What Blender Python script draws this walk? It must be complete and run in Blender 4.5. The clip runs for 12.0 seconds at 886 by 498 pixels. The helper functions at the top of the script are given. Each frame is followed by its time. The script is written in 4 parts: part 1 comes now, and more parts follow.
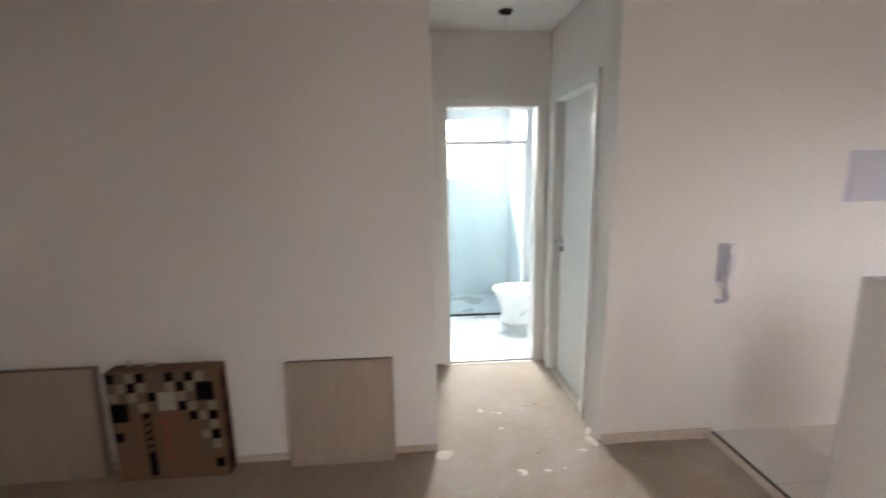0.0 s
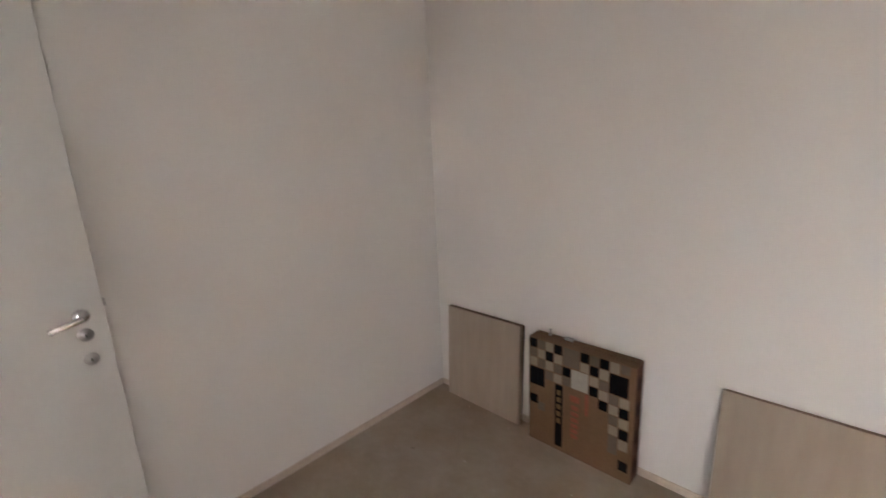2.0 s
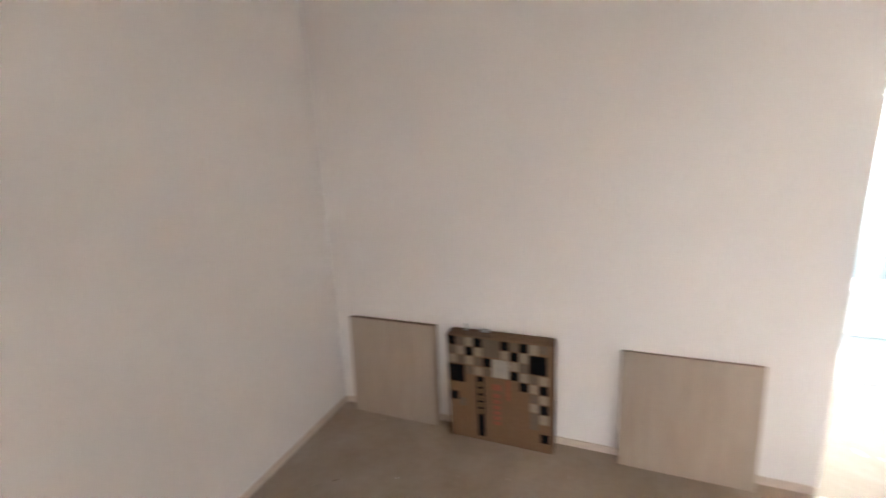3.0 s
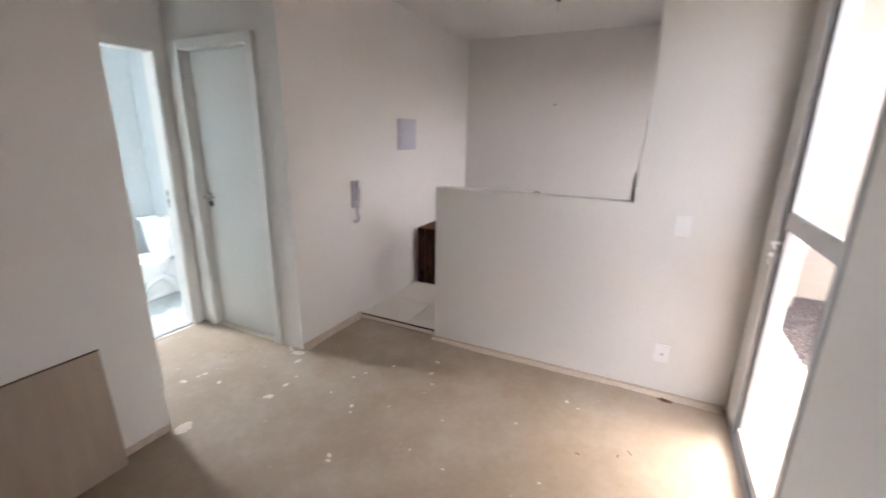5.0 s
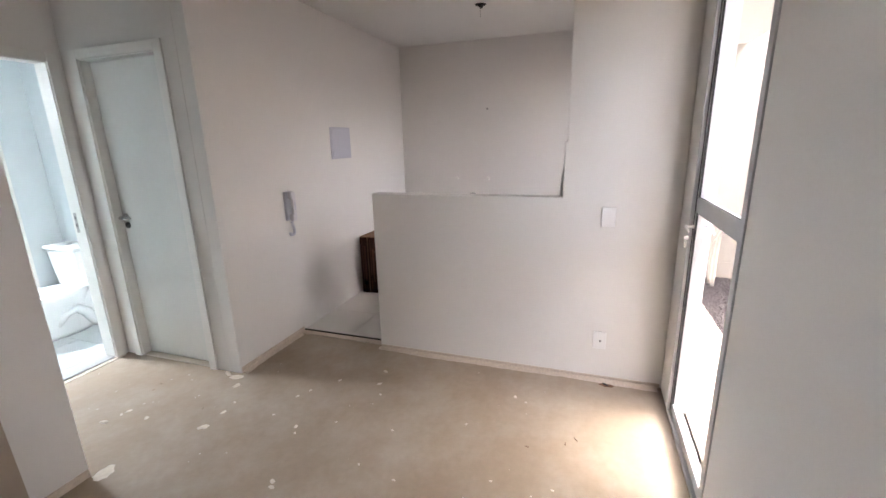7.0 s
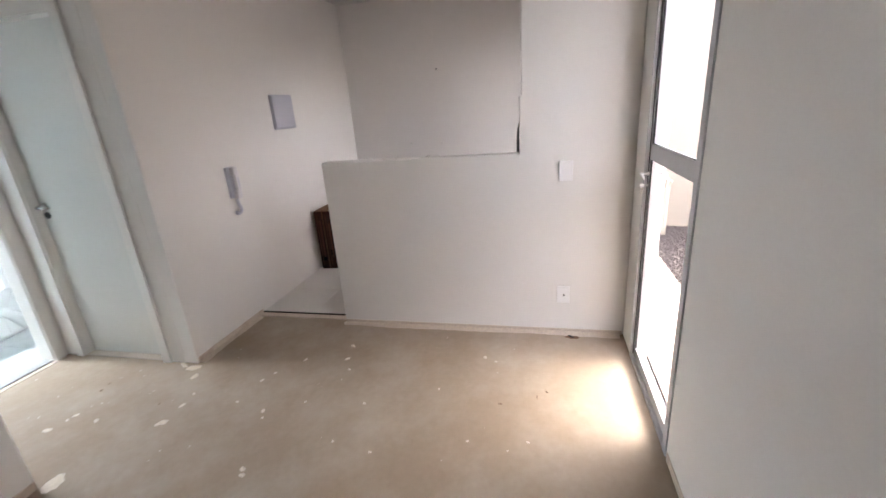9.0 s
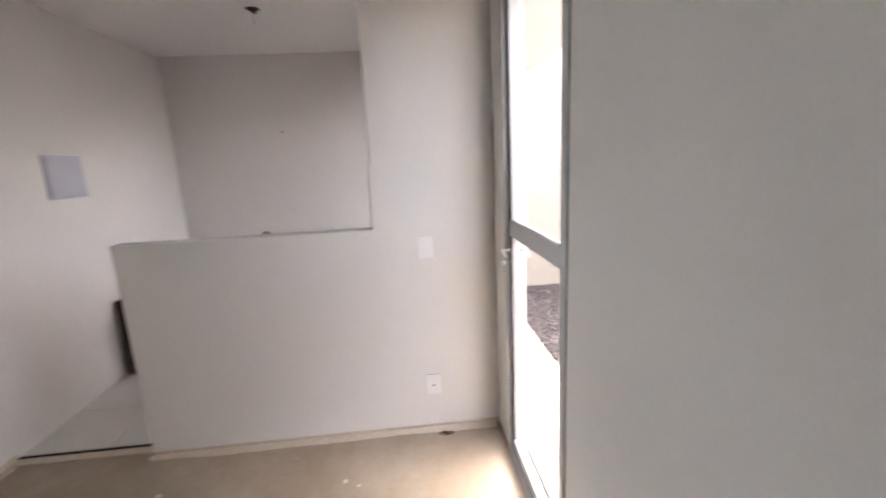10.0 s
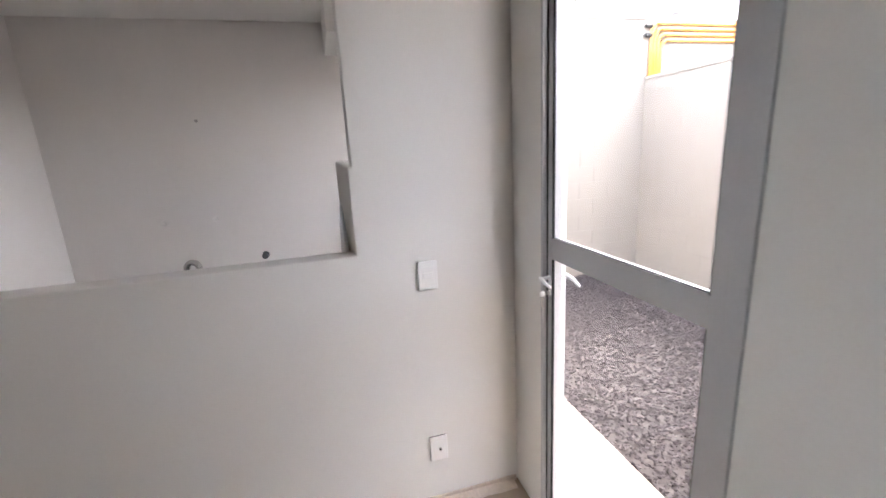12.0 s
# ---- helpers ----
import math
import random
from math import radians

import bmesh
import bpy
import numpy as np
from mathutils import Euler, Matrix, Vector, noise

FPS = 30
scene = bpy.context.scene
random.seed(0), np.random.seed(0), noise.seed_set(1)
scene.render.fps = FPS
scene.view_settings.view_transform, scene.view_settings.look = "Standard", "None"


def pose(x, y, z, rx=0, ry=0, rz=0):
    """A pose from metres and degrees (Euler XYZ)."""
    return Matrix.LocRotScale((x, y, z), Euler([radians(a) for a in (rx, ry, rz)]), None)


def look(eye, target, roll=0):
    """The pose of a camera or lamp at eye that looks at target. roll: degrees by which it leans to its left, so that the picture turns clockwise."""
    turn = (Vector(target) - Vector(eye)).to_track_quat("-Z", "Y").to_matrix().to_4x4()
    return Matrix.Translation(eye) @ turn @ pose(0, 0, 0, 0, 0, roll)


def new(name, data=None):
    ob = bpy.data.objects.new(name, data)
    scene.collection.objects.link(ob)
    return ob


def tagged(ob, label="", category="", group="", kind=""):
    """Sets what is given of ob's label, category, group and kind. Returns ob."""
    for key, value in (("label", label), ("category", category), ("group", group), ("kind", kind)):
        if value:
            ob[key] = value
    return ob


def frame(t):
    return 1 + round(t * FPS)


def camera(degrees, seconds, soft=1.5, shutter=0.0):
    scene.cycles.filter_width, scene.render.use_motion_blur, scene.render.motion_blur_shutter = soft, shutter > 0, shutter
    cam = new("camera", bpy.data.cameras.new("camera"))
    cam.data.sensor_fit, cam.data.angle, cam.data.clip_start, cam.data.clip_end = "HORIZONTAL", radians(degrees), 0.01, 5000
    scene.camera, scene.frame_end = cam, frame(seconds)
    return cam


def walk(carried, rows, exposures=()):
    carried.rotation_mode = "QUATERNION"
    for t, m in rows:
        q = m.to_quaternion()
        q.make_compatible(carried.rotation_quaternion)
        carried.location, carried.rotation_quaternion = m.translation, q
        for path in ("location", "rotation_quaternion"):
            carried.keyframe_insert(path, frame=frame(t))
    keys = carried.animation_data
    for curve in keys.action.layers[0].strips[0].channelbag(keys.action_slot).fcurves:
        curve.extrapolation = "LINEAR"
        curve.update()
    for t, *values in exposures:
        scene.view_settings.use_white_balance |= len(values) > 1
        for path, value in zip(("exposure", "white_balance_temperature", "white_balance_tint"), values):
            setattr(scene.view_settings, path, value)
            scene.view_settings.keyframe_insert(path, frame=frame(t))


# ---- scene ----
cam = camera(93.0, 12.0, shutter=0.5)
PATH = [
    (0, (-0.1, -2.226, 1.627), (0.032, -0.265, 1.259), -1.0),
    (0.5, (-0.282, -2.234, 1.609), (-0.569, -0.308, 1.153), -0.9),
    (1, (-0.359, -2.161, 1.589), (-1.026, -0.347, 1.077), -1.7),
    (1.5, (-0.424, -2.005, 1.571), (-1.334, -0.268, 1.176), -4.3),
    (2, (-0.547, -1.94, 1.623), (-1.913, -0.549, 1.177), -2.7),
    (2.5, (-0.798, -2.075, 1.653), (-2.146, -0.647, 1.271), -5.6),
    (3, (-0.913, -2.066, 1.615), (-1.647, -0.266, 1.146), -3.1),
    (3.5, (-0.959, -1.949, 1.588), (-0.89, -0.006, 1.117), -5.4),
    (3.7, (-0.851, -2.016, 1.674), (-0.475, -0.128, 1.131), -5.3),
    (5.3, (-1.126, -2.195, 1.569), (0.677, -1.491, 1.066), -0.3),
    (5.5, (-1.097, -2.225, 1.567), (0.722, -1.557, 1.074), -1.5),
    (6, (-1.057, -2.261, 1.568), (0.779, -1.645, 1.065), -2.6),
    (6.5, (-1.033, -2.256, 1.558), (0.809, -1.67, 1.045), -1.8),
    (6.7, (-1.044, -2.24, 1.555), (0.794, -1.636, 1.049), -1.5),
    (8.3, (-1.101, -2.215, 1.56), (0.701, -1.51, 1.054), -2.4),
    (8.5, (-1.105, -2.211, 1.548), (0.71, -1.571, 1.005), -2.8),
    (9, (-1.003, -2.212, 1.502), (0.837, -1.762, 0.861), -4.3),
    (9.3, (-0.836, -2.229, 1.538), (1.006, -1.731, 0.94), -7.7),
    (9.5, (-0.754, -2.235, 1.54), (1.127, -1.799, 1.017), -8.3),
    (9.9, (-0.631, -2.268, 1.541), (1.323, -2.342, 1.121), -3.7),
    (10, (-0.607, -2.27, 1.541), (1.343, -2.434, 1.128), -2.9),
    (10.5, (-0.453, -2.178, 1.574), (1.355, -2.927, 1.162), -1.0),
    (11, (-0.328, -1.994, 1.598), (1.424, -2.859, 1.172), 0.4),
    (11.5, (-0.202, -1.948, 1.585), (1.599, -2.676, 1.111), -0.1),
    (11.8, (-0.056, -1.970, 1.587), (1.804, -2.55, 1.133), -2.7),
    (12, (0.021, -1.999, 1.583), (1.897, -2.51, 1.116), -3.2),
]
EXPOSURES = [(0.0, 4.87, 6600, 15), (0.5, 5.2, 6700, 16), (1.0, 5.3, 6850, 17), (1.5, 5.45, 6850, 18), (2.0, 5.74, 6400, 13), (2.3, 6.05, 6200, 11), (2.7, 6.15, 6200, 11), (3.2, 6.05, 6700, 16), (3.5, 5.85, 6800, 18), (5.3, 4.8, 6400, 15), (9.5, 4.75, 6400, 15), (12.0, 4.62, 6150, 13)]
walk(cam, [(t, look(eye, target, roll)) for t, eye, target, roll in PATH], EXPOSURES)
SKY, CLOUD, SUN, BATH = 0.095, 0.24, 0.42, 7.2

# ---- world and light ----
world = bpy.data.worlds.new("overcast_sky")
scene.world = world
world.use_nodes = True
wn = world.node_tree.nodes
sky = wn.new("ShaderNodeTexSky")
sky.sky_type = "NISHITA"
sky.sun_disc = False
sky.sun_elevation = radians(60)
sky.sun_rotation = radians(160)
sky.dust_density = 9.0
sky.air_density = 0.7
sky.ozone_density = 0.6
world.node_tree.links.new(sky.outputs[0], wn["Background"].inputs[0])
wn["Background"].inputs[1].default_value = SKY
# an even cloud cover over the clear sky
cloud = wn.new("ShaderNodeBackground")
cloud.inputs[0].default_value, cloud.inputs[1].default_value = (1.0, 0.98, 0.96, 1), CLOUD
both = wn.new("ShaderNodeAddShader")
world.node_tree.links.new(wn["Background"].outputs[0], both.inputs[0])
world.node_tree.links.new(cloud.outputs[0], both.inputs[1])
world.node_tree.links.new(both.outputs[0], wn["World Output"].inputs[0])

sun = new("sun", bpy.data.lights.new("sun", "SUN"))
sun.data.energy = SUN
sun.data.angle = radians(40)
sun.data.color = (1.0, 0.98, 0.96)
sun.matrix_world = look((1.71, -4.70, 8.66), (0, 0, 0))


# ---- materials ----
def mat(name, color, rough=0.6, metal=0.0, grain=None, spread=0.06, bump=0.0, stain=None, stain_amt=0.0,
        stain_scale=1.2, spec=0.5, per_object=0.0):
    m = bpy.data.materials.new(name)
    m.use_nodes = True
    nt = m.node_tree
    b = nt.nodes["Principled BSDF"]
    b.inputs["Roughness"].default_value = rough
    b.inputs["Metallic"].default_value = metal
    b.inputs["Specular IOR Level"].default_value = spec
    co = nt.nodes.new("ShaderNodeNewGeometry").outputs["Position"]
    last = nt.nodes.new("ShaderNodeRGB")
    last.outputs[0].default_value = (*color, 1)
    out = last.outputs[0]

    def tex(scale, detail, rough_=0.6):
        n = nt.nodes.new("ShaderNodeTexNoise")
        n.inputs["Scale"].default_value, n.inputs["Detail"].default_value = scale, detail
        n.inputs["Roughness"].default_value = rough_
        nt.links.new(co, n.inputs["Vector"])
        return n.outputs["Fac"]

    def ramp(fac, lo, hi, a, c):
        r = nt.nodes.new("ShaderNodeMapRange")
        r.inputs[1].default_value, r.inputs[2].default_value = lo, hi
        r.inputs[3].default_value, r.inputs[4].default_value = a, c
        nt.links.new(fac, r.inputs[0])
        return r.outputs[0]

    def mix(kind, fac, a, c):
        x = nt.nodes.new("ShaderNodeMix")
        x.data_type, x.blend_type = "RGBA", kind
        if isinstance(fac, float):
            x.inputs[0].default_value = fac
        else:
            nt.links.new(fac, x.inputs[0])
        nt.links.new(a, x.inputs[6])
        if isinstance(c, tuple):
            x.inputs[7].default_value = (*c, 1)
        else:
            nt.links.new(c, x.inputs[7])
        return x.outputs[2]

    def scale_by(val, a):
        h = nt.nodes.new("ShaderNodeHueSaturation")
        nt.links.new(val, h.inputs["Value"])
        nt.links.new(a, h.inputs["Color"])
        return h.outputs[0]

    if stain:
        out = mix("MIX", ramp(tex(stain_scale, 6, 0.65), 0.42, 0.68, 0.0, stain_amt), out, stain)
    if grain:
        fine = tex(grain, 5)
        out = scale_by(ramp(fine, 0.3, 0.7, 1 - spread, 1 + spread), out)
        nt.links.new(ramp(tex(grain * 0.22, 3), 0.3, 0.7, rough - 0.06, min(1.0, rough + 0.06)), b.inputs["Roughness"])
        if bump:
            bp = nt.nodes.new("ShaderNodeBump")
            bp.inputs["Strength"].default_value, bp.inputs["Distance"].default_value = bump, 0.004
            nt.links.new(fine, bp.inputs["Height"])
            nt.links.new(bp.outputs[0], b.inputs["Normal"])
    if per_object:
        oi = nt.nodes.new("ShaderNodeObjectInfo")
        out = scale_by(ramp(oi.outputs["Random"], 0, 1, 1 - per_object, 1 + per_object), out)
    nt.links.new(out, b.inputs["Base Color"])
    return m


def wood_tile(name, base, dark):
    """Porcelain tile printed with a pale, streaky wood grain that runs upright."""
    m = mat(name, base, 0.38)
    nt = m.node_tree
    b = nt.nodes["Principled BSDF"]
    g = nt.nodes.new("ShaderNodeTexCoord")
    mp = nt.nodes.new("ShaderNodeMapping")
    mp.inputs["Scale"].default_value = (14, 14, 2.2)
    n = nt.nodes.new("ShaderNodeTexNoise")
    n.inputs["Scale"].default_value, n.inputs["Detail"].default_value = 1.4, 6
    cr = nt.nodes.new("ShaderNodeValToRGB")
    cr.color_ramp.elements[0].position, cr.color_ramp.elements[1].position = 0.3, 0.72
    cr.color_ramp.elements[0].color, cr.color_ramp.elements[1].color = (*dark, 1), (*base, 1)
    nt.links.new(g.outputs["Object"], mp.inputs[0])
    nt.links.new(mp.outputs[0], n.inputs["Vector"])
    nt.links.new(n.outputs["Fac"], cr.inputs[0])
    nt.links.new(cr.outputs[0], b.inputs["Base Color"])
    return m


def glass(name, tint, gloss=0.035, frost=0.0):
    m = bpy.data.materials.new(name)
    m.use_nodes = True
    nt = m.node_tree
    nt.nodes.remove(nt.nodes["Principled BSDF"])
    t, s = (nt.nodes.new("ShaderNodeBsdf" + k) for k in ("Transparent", "Glossy"))
    x = nt.nodes.new("ShaderNodeMixShader")
    t.inputs[0].default_value = (*tint, 1)
    s.inputs["Roughness"].default_value = 0.02 + frost
    x.inputs[0].default_value = gloss
    nt.links.new(t.outputs[0], x.inputs[1])
    nt.links.new(s.outputs[0], x.inputs[2])
    nt.links.new(x.outputs[0], nt.nodes["Material Output"].inputs[0])
    return m


WALL = mat("wall_paint", (0.80, 0.78, 0.75), 0.75, grain=170, spread=0.015, bump=0.05, stain=(0.77, 0.745, 0.71), stain_amt=0.35, stain_scale=0.9, spec=0.25)
CEIL = mat("ceiling_paint", (0.78, 0.77, 0.745), 0.85, grain=120, spread=0.02, bump=0.12, spec=0.2)
SCREED = mat("cement_screed", (0.325, 0.255, 0.19), 0.75, grain=24, spread=0.045, bump=0.08, stain=(0.405, 0.345, 0.28), stain_amt=0.8, stain_scale=1.9, spec=0.3)
MORTAR = mat("pale_mortar", (0.60, 0.515, 0.435), 0.9, grain=60, spread=0.10, bump=0.5, stain=(0.58, 0.48, 0.38), stain_amt=0.5, stain_scale=9, spec=0.2)
PLASTER = mat("plaster_blot", (0.66, 0.585, 0.50), 0.9, grain=50, spread=0.08, bump=0.3, spec=0.2)
FLOORTILE = mat("glazed_floor_tile", (0.72, 0.70, 0.66), 0.35, grain=9, spread=0.008, per_object=0.02)
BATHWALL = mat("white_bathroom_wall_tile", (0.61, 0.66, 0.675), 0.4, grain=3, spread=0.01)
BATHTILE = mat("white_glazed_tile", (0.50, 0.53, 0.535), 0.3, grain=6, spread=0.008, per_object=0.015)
GROUT = mat("grout", (0.45, 0.43, 0.40), 0.9, grain=80, spread=0.1)
DOORW = mat("white_lacquer", (0.74, 0.75, 0.72), 0.42, grain=40, spread=0.012, bump=0.02)
ENTRYW = mat("pale_grey_lacquer", (0.67, 0.67, 0.64), 0.42, grain=40, spread=0.012, bump=0.02)
TRIMW = mat("white_trim_paint", (0.80, 0.79, 0.755), 0.45, grain=60, spread=0.02, bump=0.03)
ALU = mat("grey_aluminium", (0.50, 0.50, 0.51), 0.42, metal=0.25, grain=90, spread=0.02)
RUBBER = mat("black_gasket", (0.012, 0.012, 0.013), 0.7)
CHROME = mat("chrome", (0.62, 0.61, 0.60), 0.16, metal=1.0)
STEEL = mat("brushed_steel", (0.45, 0.44, 0.42), 0.35, metal=0.9)
GUNMETAL = mat("dark_worn_metal", (0.10, 0.10, 0.105), 0.4, metal=0.8)
DARK = mat("dark_hole", (0.02, 0.017, 0.015), 0.8)
PLASTIC = mat("white_plastic", (0.86, 0.85, 0.84), 0.35)
LILAC = mat("grey_lilac_plastic", (0.56, 0.56, 0.63), 0.4, grain=30, spread=0.01)
PHONE = mat("pale_grey_plastic", (0.72, 0.70, 0.72), 0.4)
GRANITE = mat("grey_granite", (0.33, 0.33, 0.33), 0.35, grain=240, spread=0.35)
BLACKSTONE = mat("black_granite", (0.03, 0.03, 0.032), 0.3, grain=200, spread=0.3)
CERAMIC = mat("white_ceramic", (0.82, 0.84, 0.84), 0.12)
CARD = mat("brown_cardboard", (0.185, 0.113, 0.066), 0.85, grain=70, spread=0.06, bump=0.1, stain=(0.155, 0.09, 0.05), stain_amt=0.5, stain_scale=5, spec=0.15)
CARD_D = mat("dark_cardboard_edge", (0.045, 0.018, 0.012), 0.85, grain=70, spread=0.1, bump=0.1, spec=0.15)
CARD_D2 = mat("brown_carton_print", (0.105, 0.045, 0.028), 0.85, grain=60, spread=0.15, spec=0.15)
INK_B = mat("black_print", (0.006, 0.0055, 0.0055), 0.85, grain=90, spread=0.15, spec=0.08)
INK_T = mat("taupe_print", (0.15, 0.115, 0.083), 0.85, grain=70, spread=0.08, spec=0.15)
INK_L = mat("pale_print", (0.29, 0.235, 0.175), 0.85, grain=70, spread=0.06, spec=0.15)
INK_W = mat("off_white_print", (0.37, 0.335, 0.28), 0.85, grain=70, spread=0.06, spec=0.15)
INK_Y = mat("ochre_print", (0.16, 0.10, 0.045), 0.85, grain=70, spread=0.1, spec=0.15)
INK_R = mat("faded_red_print", (0.27, 0.095, 0.06), 0.85, grain=60, spread=0.12, spec=0.15)
WTILE = wood_tile("wood_look_porcelain", (0.43, 0.355, 0.28), (0.375, 0.305, 0.235))
TILE_BODY = mat("porcelain_body", (0.20, 0.13, 0.09), 0.8, grain=80, spread=0.1)
YARDWALL = mat("cream_block_paint", (0.315, 0.28, 0.247), 0.8, grain=60, spread=0.03, bump=0.25, stain=(0.285, 0.245, 0.212), stain_amt=0.4, stain_scale=1.1, spec=0.2)
YARDCONC = mat("cream_concrete", (0.30, 0.265, 0.225), 0.85, grain=45, spread=0.06, bump=0.25, stain=(0.26, 0.22, 0.18), stain_amt=0.5, stain_scale=2, spec=0.2)
GRAVEL = mat("grey_gravel", (0.042, 0.035, 0.038), 0.85, grain=26, spread=0.3, spec=0.2)
EARTH = mat("gravel_bed", (0.034, 0.028, 0.028), 0.95, grain=30, spread=0.25, bump=0.6)
ORANGE = mat("orange_pipe", (0.60, 0.25, 0.045), 0.4, grain=20, spread=0.04)
FARGREY = mat("far_grey_render", (0.20, 0.19, 0.175), 0.9, grain=3, spread=0.05)
ROOFW = mat("white_roof_edge", (0.8, 0.8, 0.82), 0.7, grain=5, spread=0.03)
GLASS = glass("clear_glass", (0.97, 0.985, 0.98))
SHGLASS = glass("green_tint_glass", (0.86, 0.96, 0.975))
FROST = glass("pale_window_glass", (0.96, 0.99, 1.0))
DAYLIGHT = bpy.data.materials.new("window_daylight")
DAYLIGHT.use_nodes = True
_e = DAYLIGHT.node_tree.nodes.new("ShaderNodeEmission")
_e.inputs[0].default_value, _e.inputs[1].default_value = (0.90, 0.965, 1.0, 1), BATH
DAYLIGHT.node_tree.links.new(_e.outputs[0], DAYLIGHT.node_tree.nodes["Material Output"].inputs[0])
THINBAG = mat("thin_white_plastic", (0.88, 0.87, 0.86), 0.5, grain=40, spread=0.03)
THINBAG.node_tree.nodes["Principled BSDF"].inputs["Transmission Weight"].default_value = 0.15
THINBAG.node_tree.nodes["Principled BSDF"].inputs["IOR"].default_value = 1.08
LEAF = mat("dry_brown_leaf", (0.16, 0.085, 0.045), 0.8, grain=60, spread=0.2)

# give the gravel stones their own tones, stone by stone
_nt = GRAVEL.node_tree
_hs = _nt.nodes.new("ShaderNodeHueSaturation")
_geo = _nt.nodes.new("ShaderNodeNewGeometry")
_mr = _nt.nodes.new("ShaderNodeMapRange")
_mr.inputs[3].default_value, _mr.inputs[4].default_value = 0.3, 1.9
_nt.links.new(_geo.outputs["Random Per Island"], _mr.inputs[0])
_nt.links.new(_mr.outputs[0], _hs.inputs["Value"])
_bs = _nt.nodes["Principled BSDF"]
_nt.links.new(_bs.inputs["Base Color"].links[0].from_socket, _hs.inputs["Color"])
_nt.links.new(_hs.outputs[0], _bs.inputs["Base Color"])


# ---- mesh helpers ----
def mesh_of(name, bm, material, smooth=False):
    me = bpy.data.meshes.new(name)
    bmesh.ops.recalc_face_normals(bm, faces=bm.faces)
    bm.to_mesh(me)
    bm.free()
    me.materials.append(material)
    if smooth:
        for p in me.polygons:
            p.use_smooth = True
    return me


def box(bm, x0, y0, z0, x1, y1, z1, bevel=0.0, m=None):
    b = bmesh.new()
    bmesh.ops.create_cube(b, size=1.0)
    for v in b.verts:
        v.co = Vector((x0 + (v.co.x + 0.5) * (x1 - x0), y0 + (v.co.y + 0.5) * (y1 - y0), z0 + (v.co.z + 0.5) * (z1 - z0)))
    if bevel:
        bmesh.ops.bevel(b, geom=list(b.edges), offset=bevel, segments=2, affect="EDGES", profile=0.6)
    if m is not None:
        bmesh.ops.transform(b, matrix=m, verts=b.verts)
    tmp = bpy.data.meshes.new("tmp")
    b.to_mesh(tmp)
    b.free()
    bm.from_mesh(tmp)
    bpy.data.meshes.remove(tmp)
    return bm


def lathe(bm, profile, segs=20, m=None):
    """Turn (radius, height) pairs about z."""
    rings = []
    for r, h in profile:
        ring = []
        for i in range(segs):
            a = 2 * math.pi * i / segs
            co = Vector((max(r, 1e-5) * math.cos(a), max(r, 1e-5) * math.sin(a), h))
            ring.append(bm.verts.new(m @ co if m is not None else co))
        rings.append(ring)
    for a, b in zip(rings, rings[1:]):
        for i in range(segs):
            bm.faces.new((a[i], a[(i + 1) % segs], b[(i + 1) % segs], b[i]))
    bm.faces.new(rings[0][::-1])
    bm.faces.new(rings[-1])
    return bm


def tube(bm, pts, radius, segs=8):
    """A round rod along a line of points."""
    pts = [Vector(p) for p in pts]
    rings = []
    for i, p in enumerate(pts):
        d = (pts[min(i + 1, len(pts) - 1)] - pts[max(i - 1, 0)]).normalized()
        u = d.cross(Vector((0.31, 0.17, 0.93))).normalized()
        w = d.cross(u)
        r = radius[i] if isinstance(radius, (list, tuple)) else radius
        rings.append([bm.verts.new(p + (u * math.cos(6.28318 * k / segs) + w * math.sin(6.28318 * k / segs)) * r) for k in range(segs)])
    for a, b in zip(rings, rings[1:]):
        for k in range(segs):
            bm.faces.new((a[k], a[(k + 1) % segs], b[(k + 1) % segs], b[k]))
    bm.faces.new(rings[0][::-1])
    bm.faces.new(rings[-1])
    return bm


def sheet(x0, x1, y, z0, z1):
    """One pane of thin glass."""
    bm = bmesh.new()
    bm.faces.new([bm.verts.new(p) for p in ((x0, y, z0), (x1, y, z0), (x1, y, z1), (x0, y, z1))])
    return bm


def ragged(bm, x0, x1, wide, rng, h=0.004, step=0.02, m=None, wander=0.12):
    """A long low crust along x with an uneven outer edge, lying against y = 0 on its straight side."""
    n = max(2, int((x1 - x0) / step))
    rows, w = [], wide
    for i in range(n + 1):
        w = min(max(w + rng.uniform(-wander, wander) * wide, (1 - 2.5 * wander) * wide), (1 + 2.5 * wander) * wide)
        x = x0 + (x1 - x0) * i / n
        pts = [(x, 0, h * rng.uniform(0.8, 1.2)), (x, -w * 0.6, h * rng.uniform(0.6, 1.0)), (x, -w, 0.0004)]
        rows.append([bm.verts.new(m @ Vector(p) if m is not None else p) for p in pts])
    for a, b in zip(rows, rows[1:]):
        for k in range(2):
            bm.faces.new((a[k], b[k], b[k + 1], a[k + 1]))
    return bm


def arc(f, n=10):
    return [f(i / n) for i in range(n + 1)]


def part(name, bm, material, parent, label="", smooth=False):
    ob = new(name, mesh_of(name, bm, material, smooth))
    if parent is not None:
        ob.parent = parent
    if label:
        tagged(ob, label)
    return ob


def thing(name, label, category, at=(0, 0, 0), rz=0, group="", kind=""):
    ob = new(name)
    ob.empty_display_size = 0.1
    ob.matrix_world = pose(*at, 0, 0, rz)
    return tagged(ob, label, category, group, kind)


